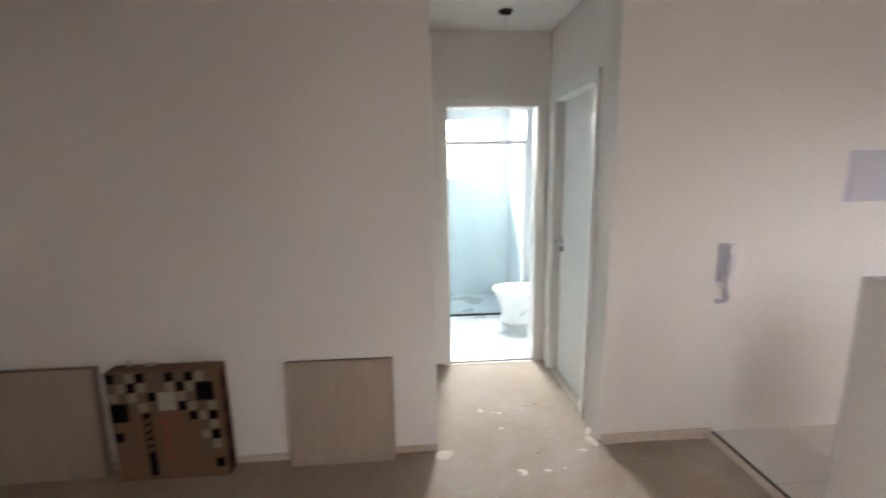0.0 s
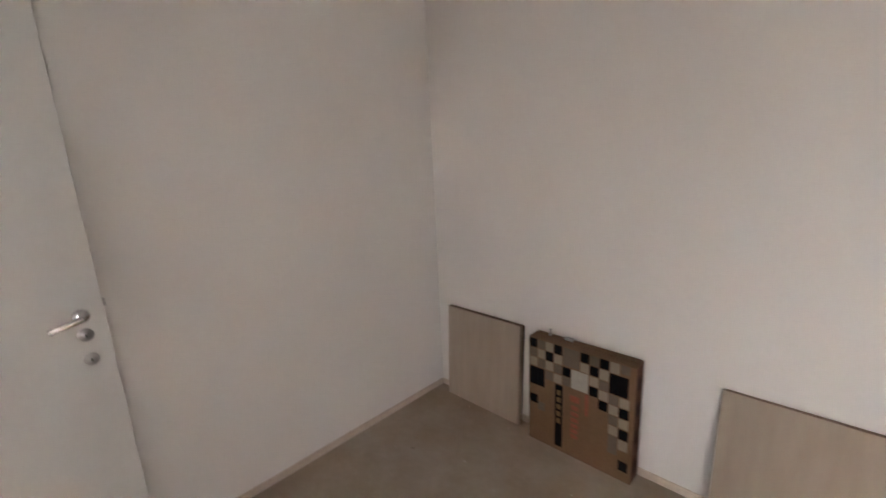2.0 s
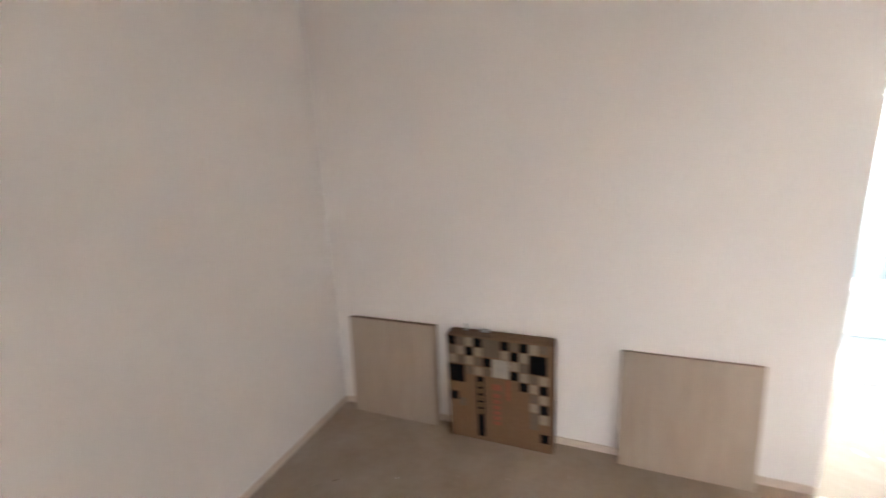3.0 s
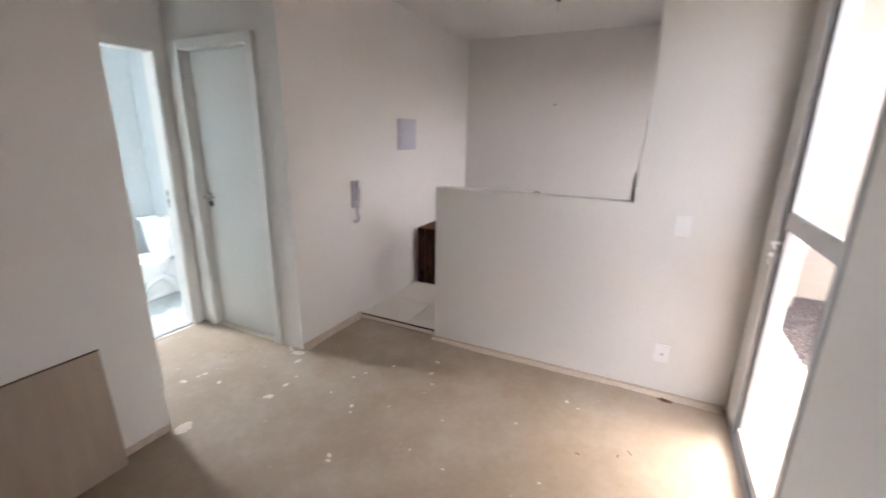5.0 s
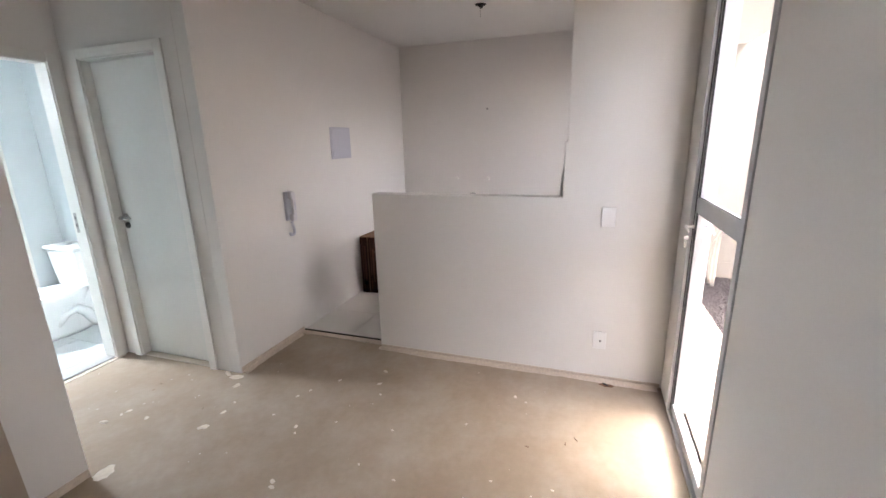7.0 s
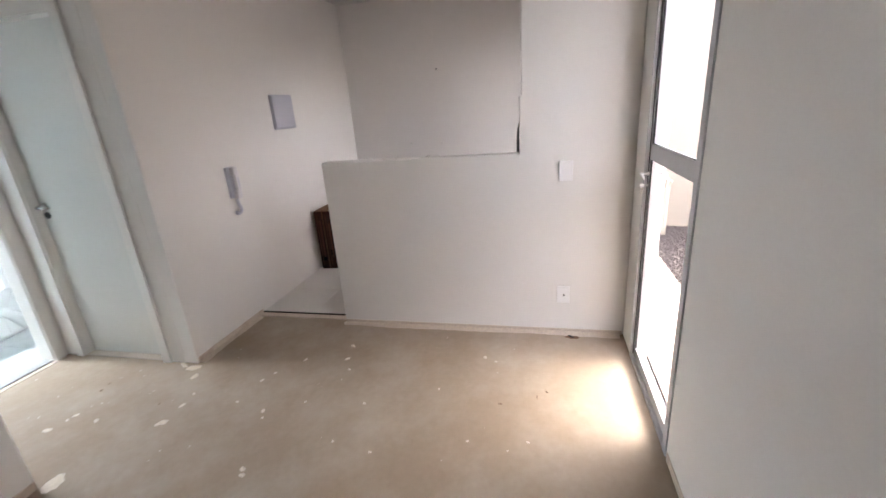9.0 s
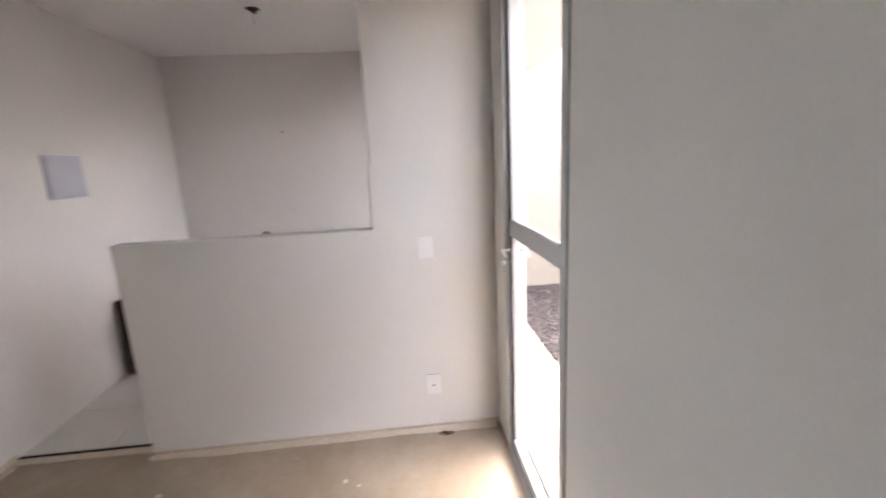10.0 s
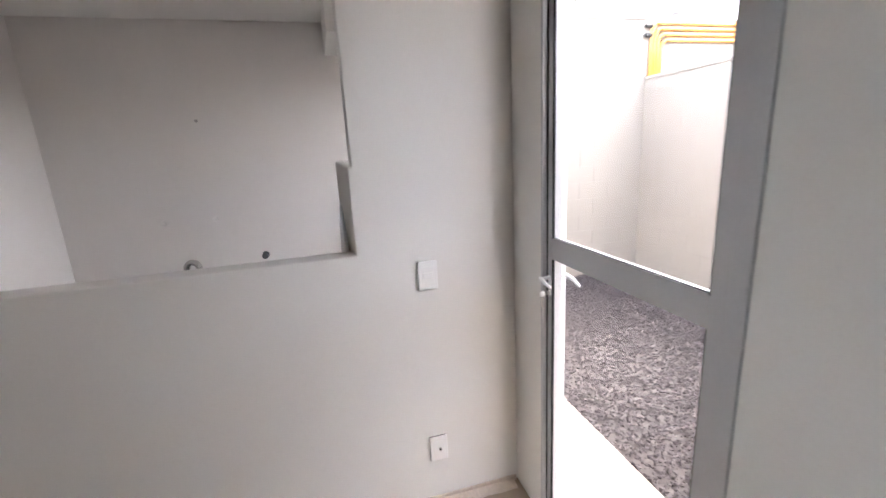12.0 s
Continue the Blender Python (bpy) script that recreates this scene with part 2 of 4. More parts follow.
def structure(name, bm, material, label, category, smooth=False, bevel=0.0):
    ob = part(name, bm, material, None, "", smooth)
    if bevel:
        md = ob.modifiers.new("soft_edges", "BEVEL")
        md.width, md.segments, md.limit_method, md.angle_limit = bevel, 2, "ANGLE", radians(40)
    return tagged(ob, label, category, "", "structure")


def slab_with_holes(axis, p0, p1, u0, u1, z0, z1, holes=()):
    """A wall of real thickness from p0 to p1 along axis, over u0..u1 and z0..z1, with openings (u0, u1, z0, z1) cut through."""
    us = sorted({u0, u1, *[h[0] for h in holes], *[h[1] for h in holes]})
    zs = sorted({z0, z1, *[h[2] for h in holes], *[h[3] for h in holes]})
    bm = bmesh.new()
    cache = {}

    def v(p, u, z):
        key = (p, u, z)
        if key not in cache:
            cache[key] = bm.verts.new((p, u, z) if axis == "x" else (u, p, z))
        return cache[key]

    def solid(i, j):
        if not (0 <= i < len(us) - 1 and 0 <= j < len(zs) - 1):
            return False
        cu, cz = (us[i] + us[i + 1]) / 2, (zs[j] + zs[j + 1]) / 2
        return not any(h[0] < cu < h[1] and h[2] < cz < h[3] for h in holes)

    for i in range(len(us) - 1):
        for j in range(len(zs) - 1):
            if not solid(i, j):
                continue
            a, b, c, d = us[i], us[i + 1], zs[j], zs[j + 1]
            for p in (p0, p1):
                bm.faces.new((v(p, a, c), v(p, b, c), v(p, b, d), v(p, a, d)))
            for ok, e in ((solid(i - 1, j), (a, c, a, d)), (solid(i + 1, j), (b, c, b, d)), (solid(i, j - 1), (a, c, b, c)), (solid(i, j + 1), (a, d, b, d))):
                if not ok:
                    bm.faces.new((v(p0, e[0], e[1]), v(p1, e[0], e[1]), v(p1, e[2], e[3]), v(p0, e[2], e[3])))
    return bm


def blot(bm, x, y, z, rx, ry, rng, h=0.0025, n=14):
    """A thin irregular crust on the floor."""
    top, low = [], []
    turn = rng.uniform(0, 6.28)
    for i in range(n):
        a = 6.28318 * i / n
        r = rng.uniform(0.75, 1.1)
        px, py = rx * r * math.cos(a), ry * r * math.sin(a)
        q = (x + px * math.cos(turn) - py * math.sin(turn), y + px * math.sin(turn) + py * math.cos(turn))
        low.append(bm.verts.new((*q, z)))
        top.append(bm.verts.new((x + (q[0] - x) * 0.8, y + (q[1] - y) * 0.8, z + h * rng.uniform(0.6, 1.2))))
    c = bm.verts.new((x, y, z + h))
    for i in range(n):
        j = (i + 1) % n
        bm.faces.new((low[i], low[j], top[j], top[i]))
        bm.faces.new((top[i], top[j], c))


# ---- plan ----
H = 2.64                     # ceiling
XW, XE = -2.51, 1.61         # west wall, half wall
YS, YN = -2.745, 0.0         # patio wall, north wall
XC = 0.975                   # right side of the passage
YB = 1.115                   # bathroom wall
XK = 3.945                   # end wall of the kitchen
DX0, DX1, DZ = 0.585, 1.372, 2.42   # patio door opening
BX0, BX1 = 0.135, 0.917      # bathroom door opening in the wall
RY0, RY1 = 0.225, 0.99       # bedroom door opening in the wall
EX0, EX1 = -2.47, -1.60      # entrance opening in the patio-side wall

structure("floor", box(bmesh.new(), XW - 0.1, YS - 0.1, -0.14, 1.69, YB + 0.06, 0.0), SCREED, "bare beige cement screed floor with paint specks", "floor")
structure("ceiling", box(bmesh.new(), XW - 0.1, YS - 0.1, H, XK + 0.1, 3.3, H + 0.14), CEIL, "plain white painted concrete ceiling slab", "ceiling")
structure("wall_west", slab_with_holes("x", XW - 0.12, XW, YS - 0.1, YN + 0.1, 0, H, []), WALL, "off-white painted wall behind the open entrance door", "wall", bevel=0.003)
structure("wall_north", slab_with_holes("y", YN, YN + 0.10, XW, 0.0, 0, H), WALL, "off-white painted plaster wall above the leaning tiles", "wall", bevel=0.006)
structure("wall_passage_left", slab_with_holes("x", -0.10, 0.0, YN + 0.10, YB, 0, H), WALL, "off-white painted side wall of the short passage", "wall", bevel=0.003)
structure("wall_passage_right", slab_with_holes("x", XC, XC + 0.10, YN + 0.10, YB, 0, H, [(RY0, RY1, 0, 2.13)]), WALL, "off-white passage wall with the white bedroom door", "wall")
structure("wall_kitchen_north", slab_with_holes("y", YN, YN + 0.10, XC, XK, 0, H), WALL, "off-white wall running from the passage into the kitchen", "wall", bevel=0.004)
structure("wall_kitchen_end", slab_with_holes("x", XK, XK + 0.10, YS - 0.1, YN + 0.1, 0, H), WALL, "plain off-white end wall of the kitchen", "wall")
structure("wall_bathroom", slab_with_holes("y", YB, YB + 0.11, -0.45, 1.46, 0, H, [(BX0, BX1, 0, 2.13)]), WALL, "off-white wall with the bathroom doorway", "wall", bevel=0.003)
structure("wall_patio", slab_with_holes("y", YS - 0.10, YS, XW, XK, -0.2, H, [(DX0, DX1, 0, DZ), (EX0, EX1, 0, 2.34), (2.25, 3.70, 1.12, 2.30)]), WALL, "off-white painted wall with the glazed patio door", "wall", bevel=0.003)

# half wall, pillar and the low partition behind it
bm = slab_with_holes("x", XE, XE + 0.10, YS, -0.775, 0, H, [(-2.088, -0.775, 1.20, 1.535), (-2.102, -0.775, 1.535, H)])
structure("wall_half", bm, WALL, "off-white plastered half wall with a full-height pillar end", "half wall", bevel=0.006)
structure("wall_partition", box(bmesh.new(), XE + 0.10, -2.20, 0, 2.87, -2.088, 1.535), WALL, "off-white low partition wall behind the pillar", "wall", bevel=0.010)
structure("ceiling_beam", box(bmesh.new(), 3.20, -2.23, 2.385, XK, -2.135, H), WALL, "off-white short beam under the kitchen ceiling", "beam", bevel=0.004)

# bathroom shell
structure("wall_bath_left", slab_with_holes("x", -0.45, -0.35, YB + 0.11, 3.2, 0, H), BATHWALL, "white tiled bathroom side wall", "wall")
structure("wall_bath_right", slab_with_holes("x", 1.36, 1.46, YB + 0.11, 3.2, 0, H), BATHWALL, "white tiled bathroom wall behind the toilet", "wall")
structure("wall_bath_back", slab_with_holes("y", 3.10, 3.20, -0.35, 1.36, 0, H, [(0.28, 1.0, 1.50, 2.25)]), BATHWALL, "white tiled bathroom wall with the window", "wall")
structure("wall_shower_shaft", box(bmesh.new(), 1.105, 2.29, 0, 1.36, 3.10, H), BATHWALL, "white tiled shaft beside the shower", "wall", bevel=0.003)

# plaster lip along the foot of the walls
def lip(name, x0, y0, x1, y1, h=0.042):
    structure(name, box(bmesh.new(), x0, y0, 0, x1, y1, h, 0.003), MORTAR, "pale unpainted plaster strip along the wall foot", "baseboard")


lip("baseboard_north", XW + 0.008, YN - 0.008, -0.004, YN)
lip("baseboard_west", XW, YS + 0.01, XW + 0.008, YN - 0.008)
lip("baseboard_kitchen", XC + 0.01, YN - 0.007, 1.69, YN)
lip("baseboard_half_wall", XE - 0.008, YS + 0.01, XE, -0.78, 0.028)
lip("baseboard_patio", EX1 + 0.07, YS, DX0 - 0.02, YS + 0.006)
rng = random.Random(4)
bm = ragged(bmesh.new(), 0.0, 1.93, 0.040, rng, 0.011, 0.03, pose(XE - 0.006, -0.79, 0, 0, 0, -90))
structure("mortar_line", bm, MORTAR, "rough pale mortar fillet along the half wall foot", "mortar line", smooth=True)
bm = ragged(bmesh.new(), 0.0, 0.64, 0.042, rng, 0.011, 0.03, pose(XC + 0.01, YN - 0.006, 0))
structure("mortar_kitchen", bm, MORTAR, "rough pale mortar fillet along the kitchen wall foot", "mortar line", smooth=True)

# kitchen threshold and floors
structure("threshold_mortar", box(bmesh.new(), 1.635, -0.772, 0.0005, 1.692, -0.008, 0.010, 0.003), MORTAR, "pale mortar strip at the kitchen threshold", "threshold")
structure("threshold_strip", box(bmesh.new(), 1.692, -0.772, 0, 1.708, -0.001, 0.015), DARK, "dark gap at the edge of the kitchen tiles", "threshold")
kitchen_floor = structure("floor_kitchen", box(bmesh.new(), 1.708, YS, -0.14, XK, YN, 0.004), GROUT, "pale ceramic tiles with thin joints in the kitchen", "floor")
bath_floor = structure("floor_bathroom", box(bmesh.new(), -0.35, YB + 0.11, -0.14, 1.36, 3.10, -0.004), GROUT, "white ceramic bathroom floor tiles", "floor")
structure("threshold_bathroom", box(bmesh.new(), BX0, YB + 0.005, -0.02, BX1, YB + 0.12, 0.012, 0.003), GRANITE, "grey granite sill under the bathroom doorway", "threshold")
structure("mortar_bathroom", box(bmesh.new(), BX0 - 0.02, YB - 0.030, 0, BX1 + 0.02, YB + 0.004, 0.004, 0.001), PLASTER, "pale plaster strip before the granite sill", "threshold")
# light line under the shut bedroom door, built as a pale strip
structure("threshold_bedroom", box(bmesh.new(), XC + 0.004, 0.262, 0, XC + 0.06, 0.9475, 0.005, 0.001), PLASTER, "light leaking under the bedroom door, laid as a pale strip", "threshold")
structure("shower_kerb", box(bmesh.new(), -0.35, 2.275, -0.004, 1.105, 2.31, 0.022, 0.003), BLACKSTONE, "thin black granite kerb in front of the shower", "kerb")


# ---- doors and windows ----
def door_set(name, label, frame_boxes, leaf_box, paint=None):
    d = thing(name, label, "door", kind="structure")
    for n, b in frame_boxes:
        part(n, box(bmesh.new(), *b, 0.003), TRIMW, d)
    leaf = part("leaf", box(bmesh.new(), *leaf_box, 0.002), paint or DOORW, d, "smooth white lacquered door leaf") if leaf_box else None
    return d, leaf


def lever(parent, at, out, along, length=0.115, keys=(-0.07,), plate=None):
    """A lever handle with round rosettes: out is the way it stands off the leaf, along the way the lever points."""
    o, a, p = Vector(out), Vector(along), Vector(at)
    turn = o.to_track_quat("Z", "Y").to_matrix().to_4x4()
    h = part("handle", lathe(bmesh.new(), [(0.0255, 0), (0.0255, 0.005), (0.022, 0.009), (0.010, 0.010), (0.009, 0.046)], 20, Matrix.Translation(p) @ turn), CHROME, parent, "polished chrome lever handle", True)
    bm = tube(bmesh.new(), [p + o * 0.036, p + o * 0.048 + a * 0.006, p + o * 0.050 + a * 0.03, p + o * 0.049 + a * length], [0.010, 0.012, 0.011, 0.0105], 10)
    part("lever", bm, CHROME, h, "", True)
    for k in keys:
        q = p + Vector((0, 0, k))
        r = part("rosette", lathe(bmesh.new(), [(0.0235, 0), (0.0235, 0.005), (0.020, 0.008), (0.009, 0.009), (0.009, 0.014)], 20, Matrix.Translation(q) @ turn), plate or STEEL, parent, "round steel keyhole rosette", True)
        part("keyhole", box(bmesh.new(), -0.0025, -0.006, 0.0135, 0.0025, 0.006, 0.0152, 0, Matrix.Translation(q) @ turn), DARK, r)
    return h


# bathroom doorway: the leaf stands open inside, out of sight
d, _ = door_set("door_1", "white painted bathroom door frame standing open", [
    ("jamb", (BX0, YB - 0.002, 0, 0.176, YB + 0.112, 2.13)),
    ("jamb", (0.876, YB - 0.002, 0, BX1, YB + 0.112, 2.13)),
    ("head", (0.176, YB - 0.002, 2.098, 0.876, YB + 0.112, 2.13)),
    ("casing", (0.106, YB - 0.014, 0, 0.170, YB - 0.002, 2.162)),
    ("casing", (0.882, YB - 0.014, 0, 0.946, YB - 0.002, 2.162)),
    ("casing", (0.170, YB - 0.014, 2.104, 0.882, YB - 0.002, 2.162))], None)
for z in (0.28, 1.07, 1.80):
    part("hinge", lathe(bmesh.new(), [(0.006, 0), (0.006, 0.075)], 10, pose(0.181, YB + 0.104, z)), STEEL, d, "", True)
strike = part("strike_plate", box(bmesh.new(), 0.8735, YB + 0.060, 0.98, 0.876, YB + 0.084, 1.12), STEEL, d)
for z in (1.075, 1.02):
    part("slot", box(bmesh.new(), 0.8725, YB + 0.066, z, 0.8745, YB + 0.078, z + 0.022), DARK, strike)

# bedroom door, shut
d, leaf = door_set("door_2", "white lacquered bedroom door, shut, in a white frame", [
    ("jamb", (XC - 0.002, 0.9475, 0, XC + 0.10, RY1, 2.13)),
    ("jamb", (XC - 0.002, RY0, 0, XC + 0.10, 0.262, 2.13)),
    ("head", (XC - 0.002, 0.262, 2.112, XC + 0.10, 0.9475, 2.13)),
    ("casing", (XC - 0.016, 0.953, 0, XC - 0.002, 1.017, 2.178)),
    ("casing", (XC - 0.016, 0.205, 0, XC - 0.002, 0.268, 2.180)),
    ("casing", (XC - 0.016, 0.268, 2.118, XC - 0.002, 0.953, 2.180))],
    (1.035, 0.265, 0.006, 1.070, 0.945, 2.110))
lever(leaf, (1.035, 0.905, 1.075), (-1, 0, 0), (0, -1, 0), 0.10, (-0.060,), GUNMETAL)

# entrance door, swung wide open in front of the west wall
d, leaf = door_set("door_3", "white entrance door swung wide open along the wall", [
    ("jamb", (EX0, YS - 0.102, 0, EX0 + 0.035, YS + 0.002, 2.34)),
    ("jamb", (EX1 - 0.035, YS - 0.102, 0, EX1, YS + 0.002, 2.34)),
    ("head", (EX0 + 0.035, YS - 0.102, 2.308, EX1 - 0.035, YS + 0.002, 2.34)),
    ("casing", (EX1 - 0.03, YS + 0.002, 0, EX1 + 0.035, YS + 0.014, 2.37)),
    ("casing", (EX0 - 0.035, YS + 0.002, 0, EX0 + 0.03, YS + 0.014, 2.37)),
    ("casing", (EX0 + 0.03, YS + 0.002, 2.312, EX1 - 0.03, YS + 0.014, 2.37))],
    (-2.492, -2.64, 0.008, -2.457, -1.771, 2.303), ENTRYW)
lever(leaf, (-2.457, -1.838, 1.118), (1, 0, 0), (0, -0.97, -0.22), 0.095, (-0.070, -0.163))
part("latch", box(bmesh.new(), -2.481, -1.773, 1.135, -2.465, -1.762, 1.163, 0.002), STEEL, leaf, "steel latch bolt")
for z in (0.25, 1.05, 1.85):
    part("hinge", lathe(bmesh.new(), [(0.006, 0), (0.006, 0.08)], 10, pose(-2.48, -2.648, z)), STEEL, d, "", True)

# glazed patio door
d = thing("door_4", "grey aluminium glazed patio door with a middle rail, shut", "patio door", kind="structure")
YD = YS - 0.012
part("outer_frame", box(bmesh.new(), DX1 - 0.014, YD - 0.060, 0, DX1, YD + 0.018, DZ, 0.002), ALU, d)
part("outer_frame", box(bmesh.new(), DX0, YD - 0.060, 0, DX0 + 0.045, YD + 0.018, DZ, 0.002), ALU, d)
part("outer_frame", box(bmesh.new(), DX0 + 0.045, YD - 0.060, DZ - 0.035, DX1 - 0.014, YD + 0.018, DZ, 0.002), ALU, d)
part("sill", box(bmesh.new(), DX0 + 0.045, YD - 0.060, 0, DX1 - 0.014, YD + 0.016, 0.022, 0.002), ALU, d)
for n, b in (("stile", (1.325, YD - 0.042, 0.024, 1.352, YD, DZ - 0.037)), ("stile", (DX0 + 0.048, YD - 0.042, 0.024, 0.680, YD, DZ - 0.037)),
             ("bottom_rail", (0.680, YD - 0.042, 0.024, 1.325, YD, 0.075)), ("top_rail", (0.680, YD - 0.042, DZ - 0.10, 1.325, YD, DZ - 0.037)),
             ("middle_rail", (0.680, YD - 0.042, 1.172, 1.325, YD, 1.245))):
    part(n, box(bmesh.new(), *b, 0.002), ALU, d)
for z0, z1 in ((0.075, 1.172), (1.245, DZ - 0.10)):
    pane = part("pane", box(bmesh.new(), 0.682, YD - 0.013, z0, 1.323, YD - 0.008, z1), GLASS, d, "clear glass pane")
    pane.visible_shadow = False
    part("gasket", box(bmesh.new(), 1.3165, YD - 0.0075, z0 + 0.003, 1.3248, YD - 0.001, z1), RUBBER, d)
    part("gasket", box(bmesh.new(), 0.6802, YD - 0.0075, z0 + 0.003, 0.683, YD - 0.001, z1), RUBBER, d)
    part("bead", box(bmesh.new(), 0.6832, YD - 0.0075, z0 - 0.001, 1.3163, YD - 0.0005, z0 + 0.006, 0.001), ALU, d, "bright aluminium glazing bead")
    if z0 > 1:
        part("gasket", box(bmesh.new(), 0.6832, YD - 0.0078, z0 + 0.006, 1.3163, YD - 0.004, z0 + 0.0085), RUBBER, d)
part("gasket", box(bmesh.new(), 1.3525, YD - 0.03, 0.024, 1.3578, YD + 0.002, DZ - 0.04), RUBBER, d)
HX = 1.339
h = part("handle", lathe(bmesh.new(), [(0.010, 0), (0.010, 0.005), (0.006, 0.007), (0.006, 0.036)], 14, Matrix.Translation((HX, YD, 1.10)) @ pose(0, 0, 0, -90, 0, 0)), PLASTIC, d, "white lever handle", True)
part("lever", tube(bmesh.new(), [(HX + 0.004, YD + 0.036, 1.101), (HX - 0.004, YD + 0.040, 1.101), (HX - 0.03, YD + 0.040, 1.096), (HX - 0.070, YD + 0.037, 1.086)], [0.006, 0.008, 0.007, 0.005], 10), PLASTIC, h, "", True)
ho = part("outside_handle", tube(bmesh.new(), [(HX, YD - 0.042, 1.10), (HX - 0.004, YD - 0.07, 1.101), (HX - 0.035, YD - 0.073, 1.096), (HX - 0.085, YD - 0.07, 1.082)], [0.007, 0.008, 0.007, 0.005], 10), PLASTIC, d, "white outside lever", True)
lk = part("lock", lathe(bmesh.new(), [(0.010, 0), (0.010, 0.008), (0.007, 0.011)], 14, Matrix.Translation((HX, YD, 1.040)) @ pose(0, 0, 0, -90, 0, 0)), STEEL, d, "", True)
part("key", lathe(bmesh.new(), [(0.004, -0.0014), (0.0115, -0.0010), (0.0115, 0.0010), (0.004, 0.0014)], 14, pose(HX, YD + 0.030, 1.040, 0, 90, 0)), PLASTIC, lk, "round key head in the lock", True)
part("spare_key", box(bmesh.new(), HX - 0.0012, YD + 0.026, 0.990, HX + 0.0012, YD + 0.036, 1.024, 0.0008), STEEL, lk, "spare key hanging from the lock")
part("key_ring", tube(bmesh.new(), arc(lambda s: (HX, YD + 0.031 + 0.007 * math.sin(6.283 * s), 1.024 + 0.008 * math.cos(6.283 * s)), 12), 0.0012, 6), STEEL, lk, "", True)

# kitchen service window, seen only by its light
w = thing("window_1", "grey aluminium service window of the kitchen", "window", kind="structure")
for b in ((2.25, 1.12, 2.29, 2.30), (3.66, 1.12, 3.70, 2.30), (2.29, 1.12, 3.66, 1.16), (2.29, 2.26, 3.66, 2.30), (2.955, 1.16, 2.995, 2.26)):
    part("window_frame", box(bmesh.new(), b[0], YS - 0.07, b[1], b[2], YS - 0.03, b[3], 0.002), ALU, w)

# bathroom window
w = thing("window_2", "white framed bathroom window with bright frosted panes", "window", kind="structure")
for b in ((0.28, 1.50, 0.305, 2.25), (0.975, 1.50, 1.0, 2.25), (0.305, 1.50, 0.975, 1.525), (0.305, 2.225, 0.975, 2.25)):
    part("window_frame", box(bmesh.new(), b[0], 3.115, b[1], b[2], 3.15, b[3], 0.002), TRIMW, w)
pane = part("pane", sheet(0.305, 0.975, 3.132, 1.525, 2.225), FROST, w, "pale bathroom window pane")
pane.visible_shadow = False

# ---- bathroom ----
# added wall that hides the backdrop's lower part, so light falls from above
structure("wall_light_well", box(bmesh.new(), -1.6, 4.0, -0.3, 2.8, 4.12, 2.2), YARDWALL, "cream wall added outside to block level light through the bathroom window", "wall")
bm = bmesh.new()
bm.faces.new([bm.verts.new(p) for p in ((-1.6, 4.13, 2.1), (2.8, 4.13, 2.1), (2.8, 4.9, 4.6), (-1.6, 4.9, 4.6))])
structure("backdrop", bm, DAYLIGHT, "bright white sky outside the bathroom window", "backdrop")
sh = thing("shower_screen", "pale green glass shower screen with aluminium rail", "shower screen")
part("rail", box(bmesh.new(), -0.35, 2.282, 1.885, 1.105, 2.312, 1.925, 0.003), ALU, sh)
part("jamb", box(bmesh.new(), 1.078, 2.282, 0.022, 1.105, 2.312, 1.885, 0.003), TRIMW, sh)
pn = part("glass_panel", sheet(-0.35, 1.078, 2.297, 0.024, 1.885), SHGLASS, sh, "green-tinted clear glass panel")
pn.visible_shadow = False


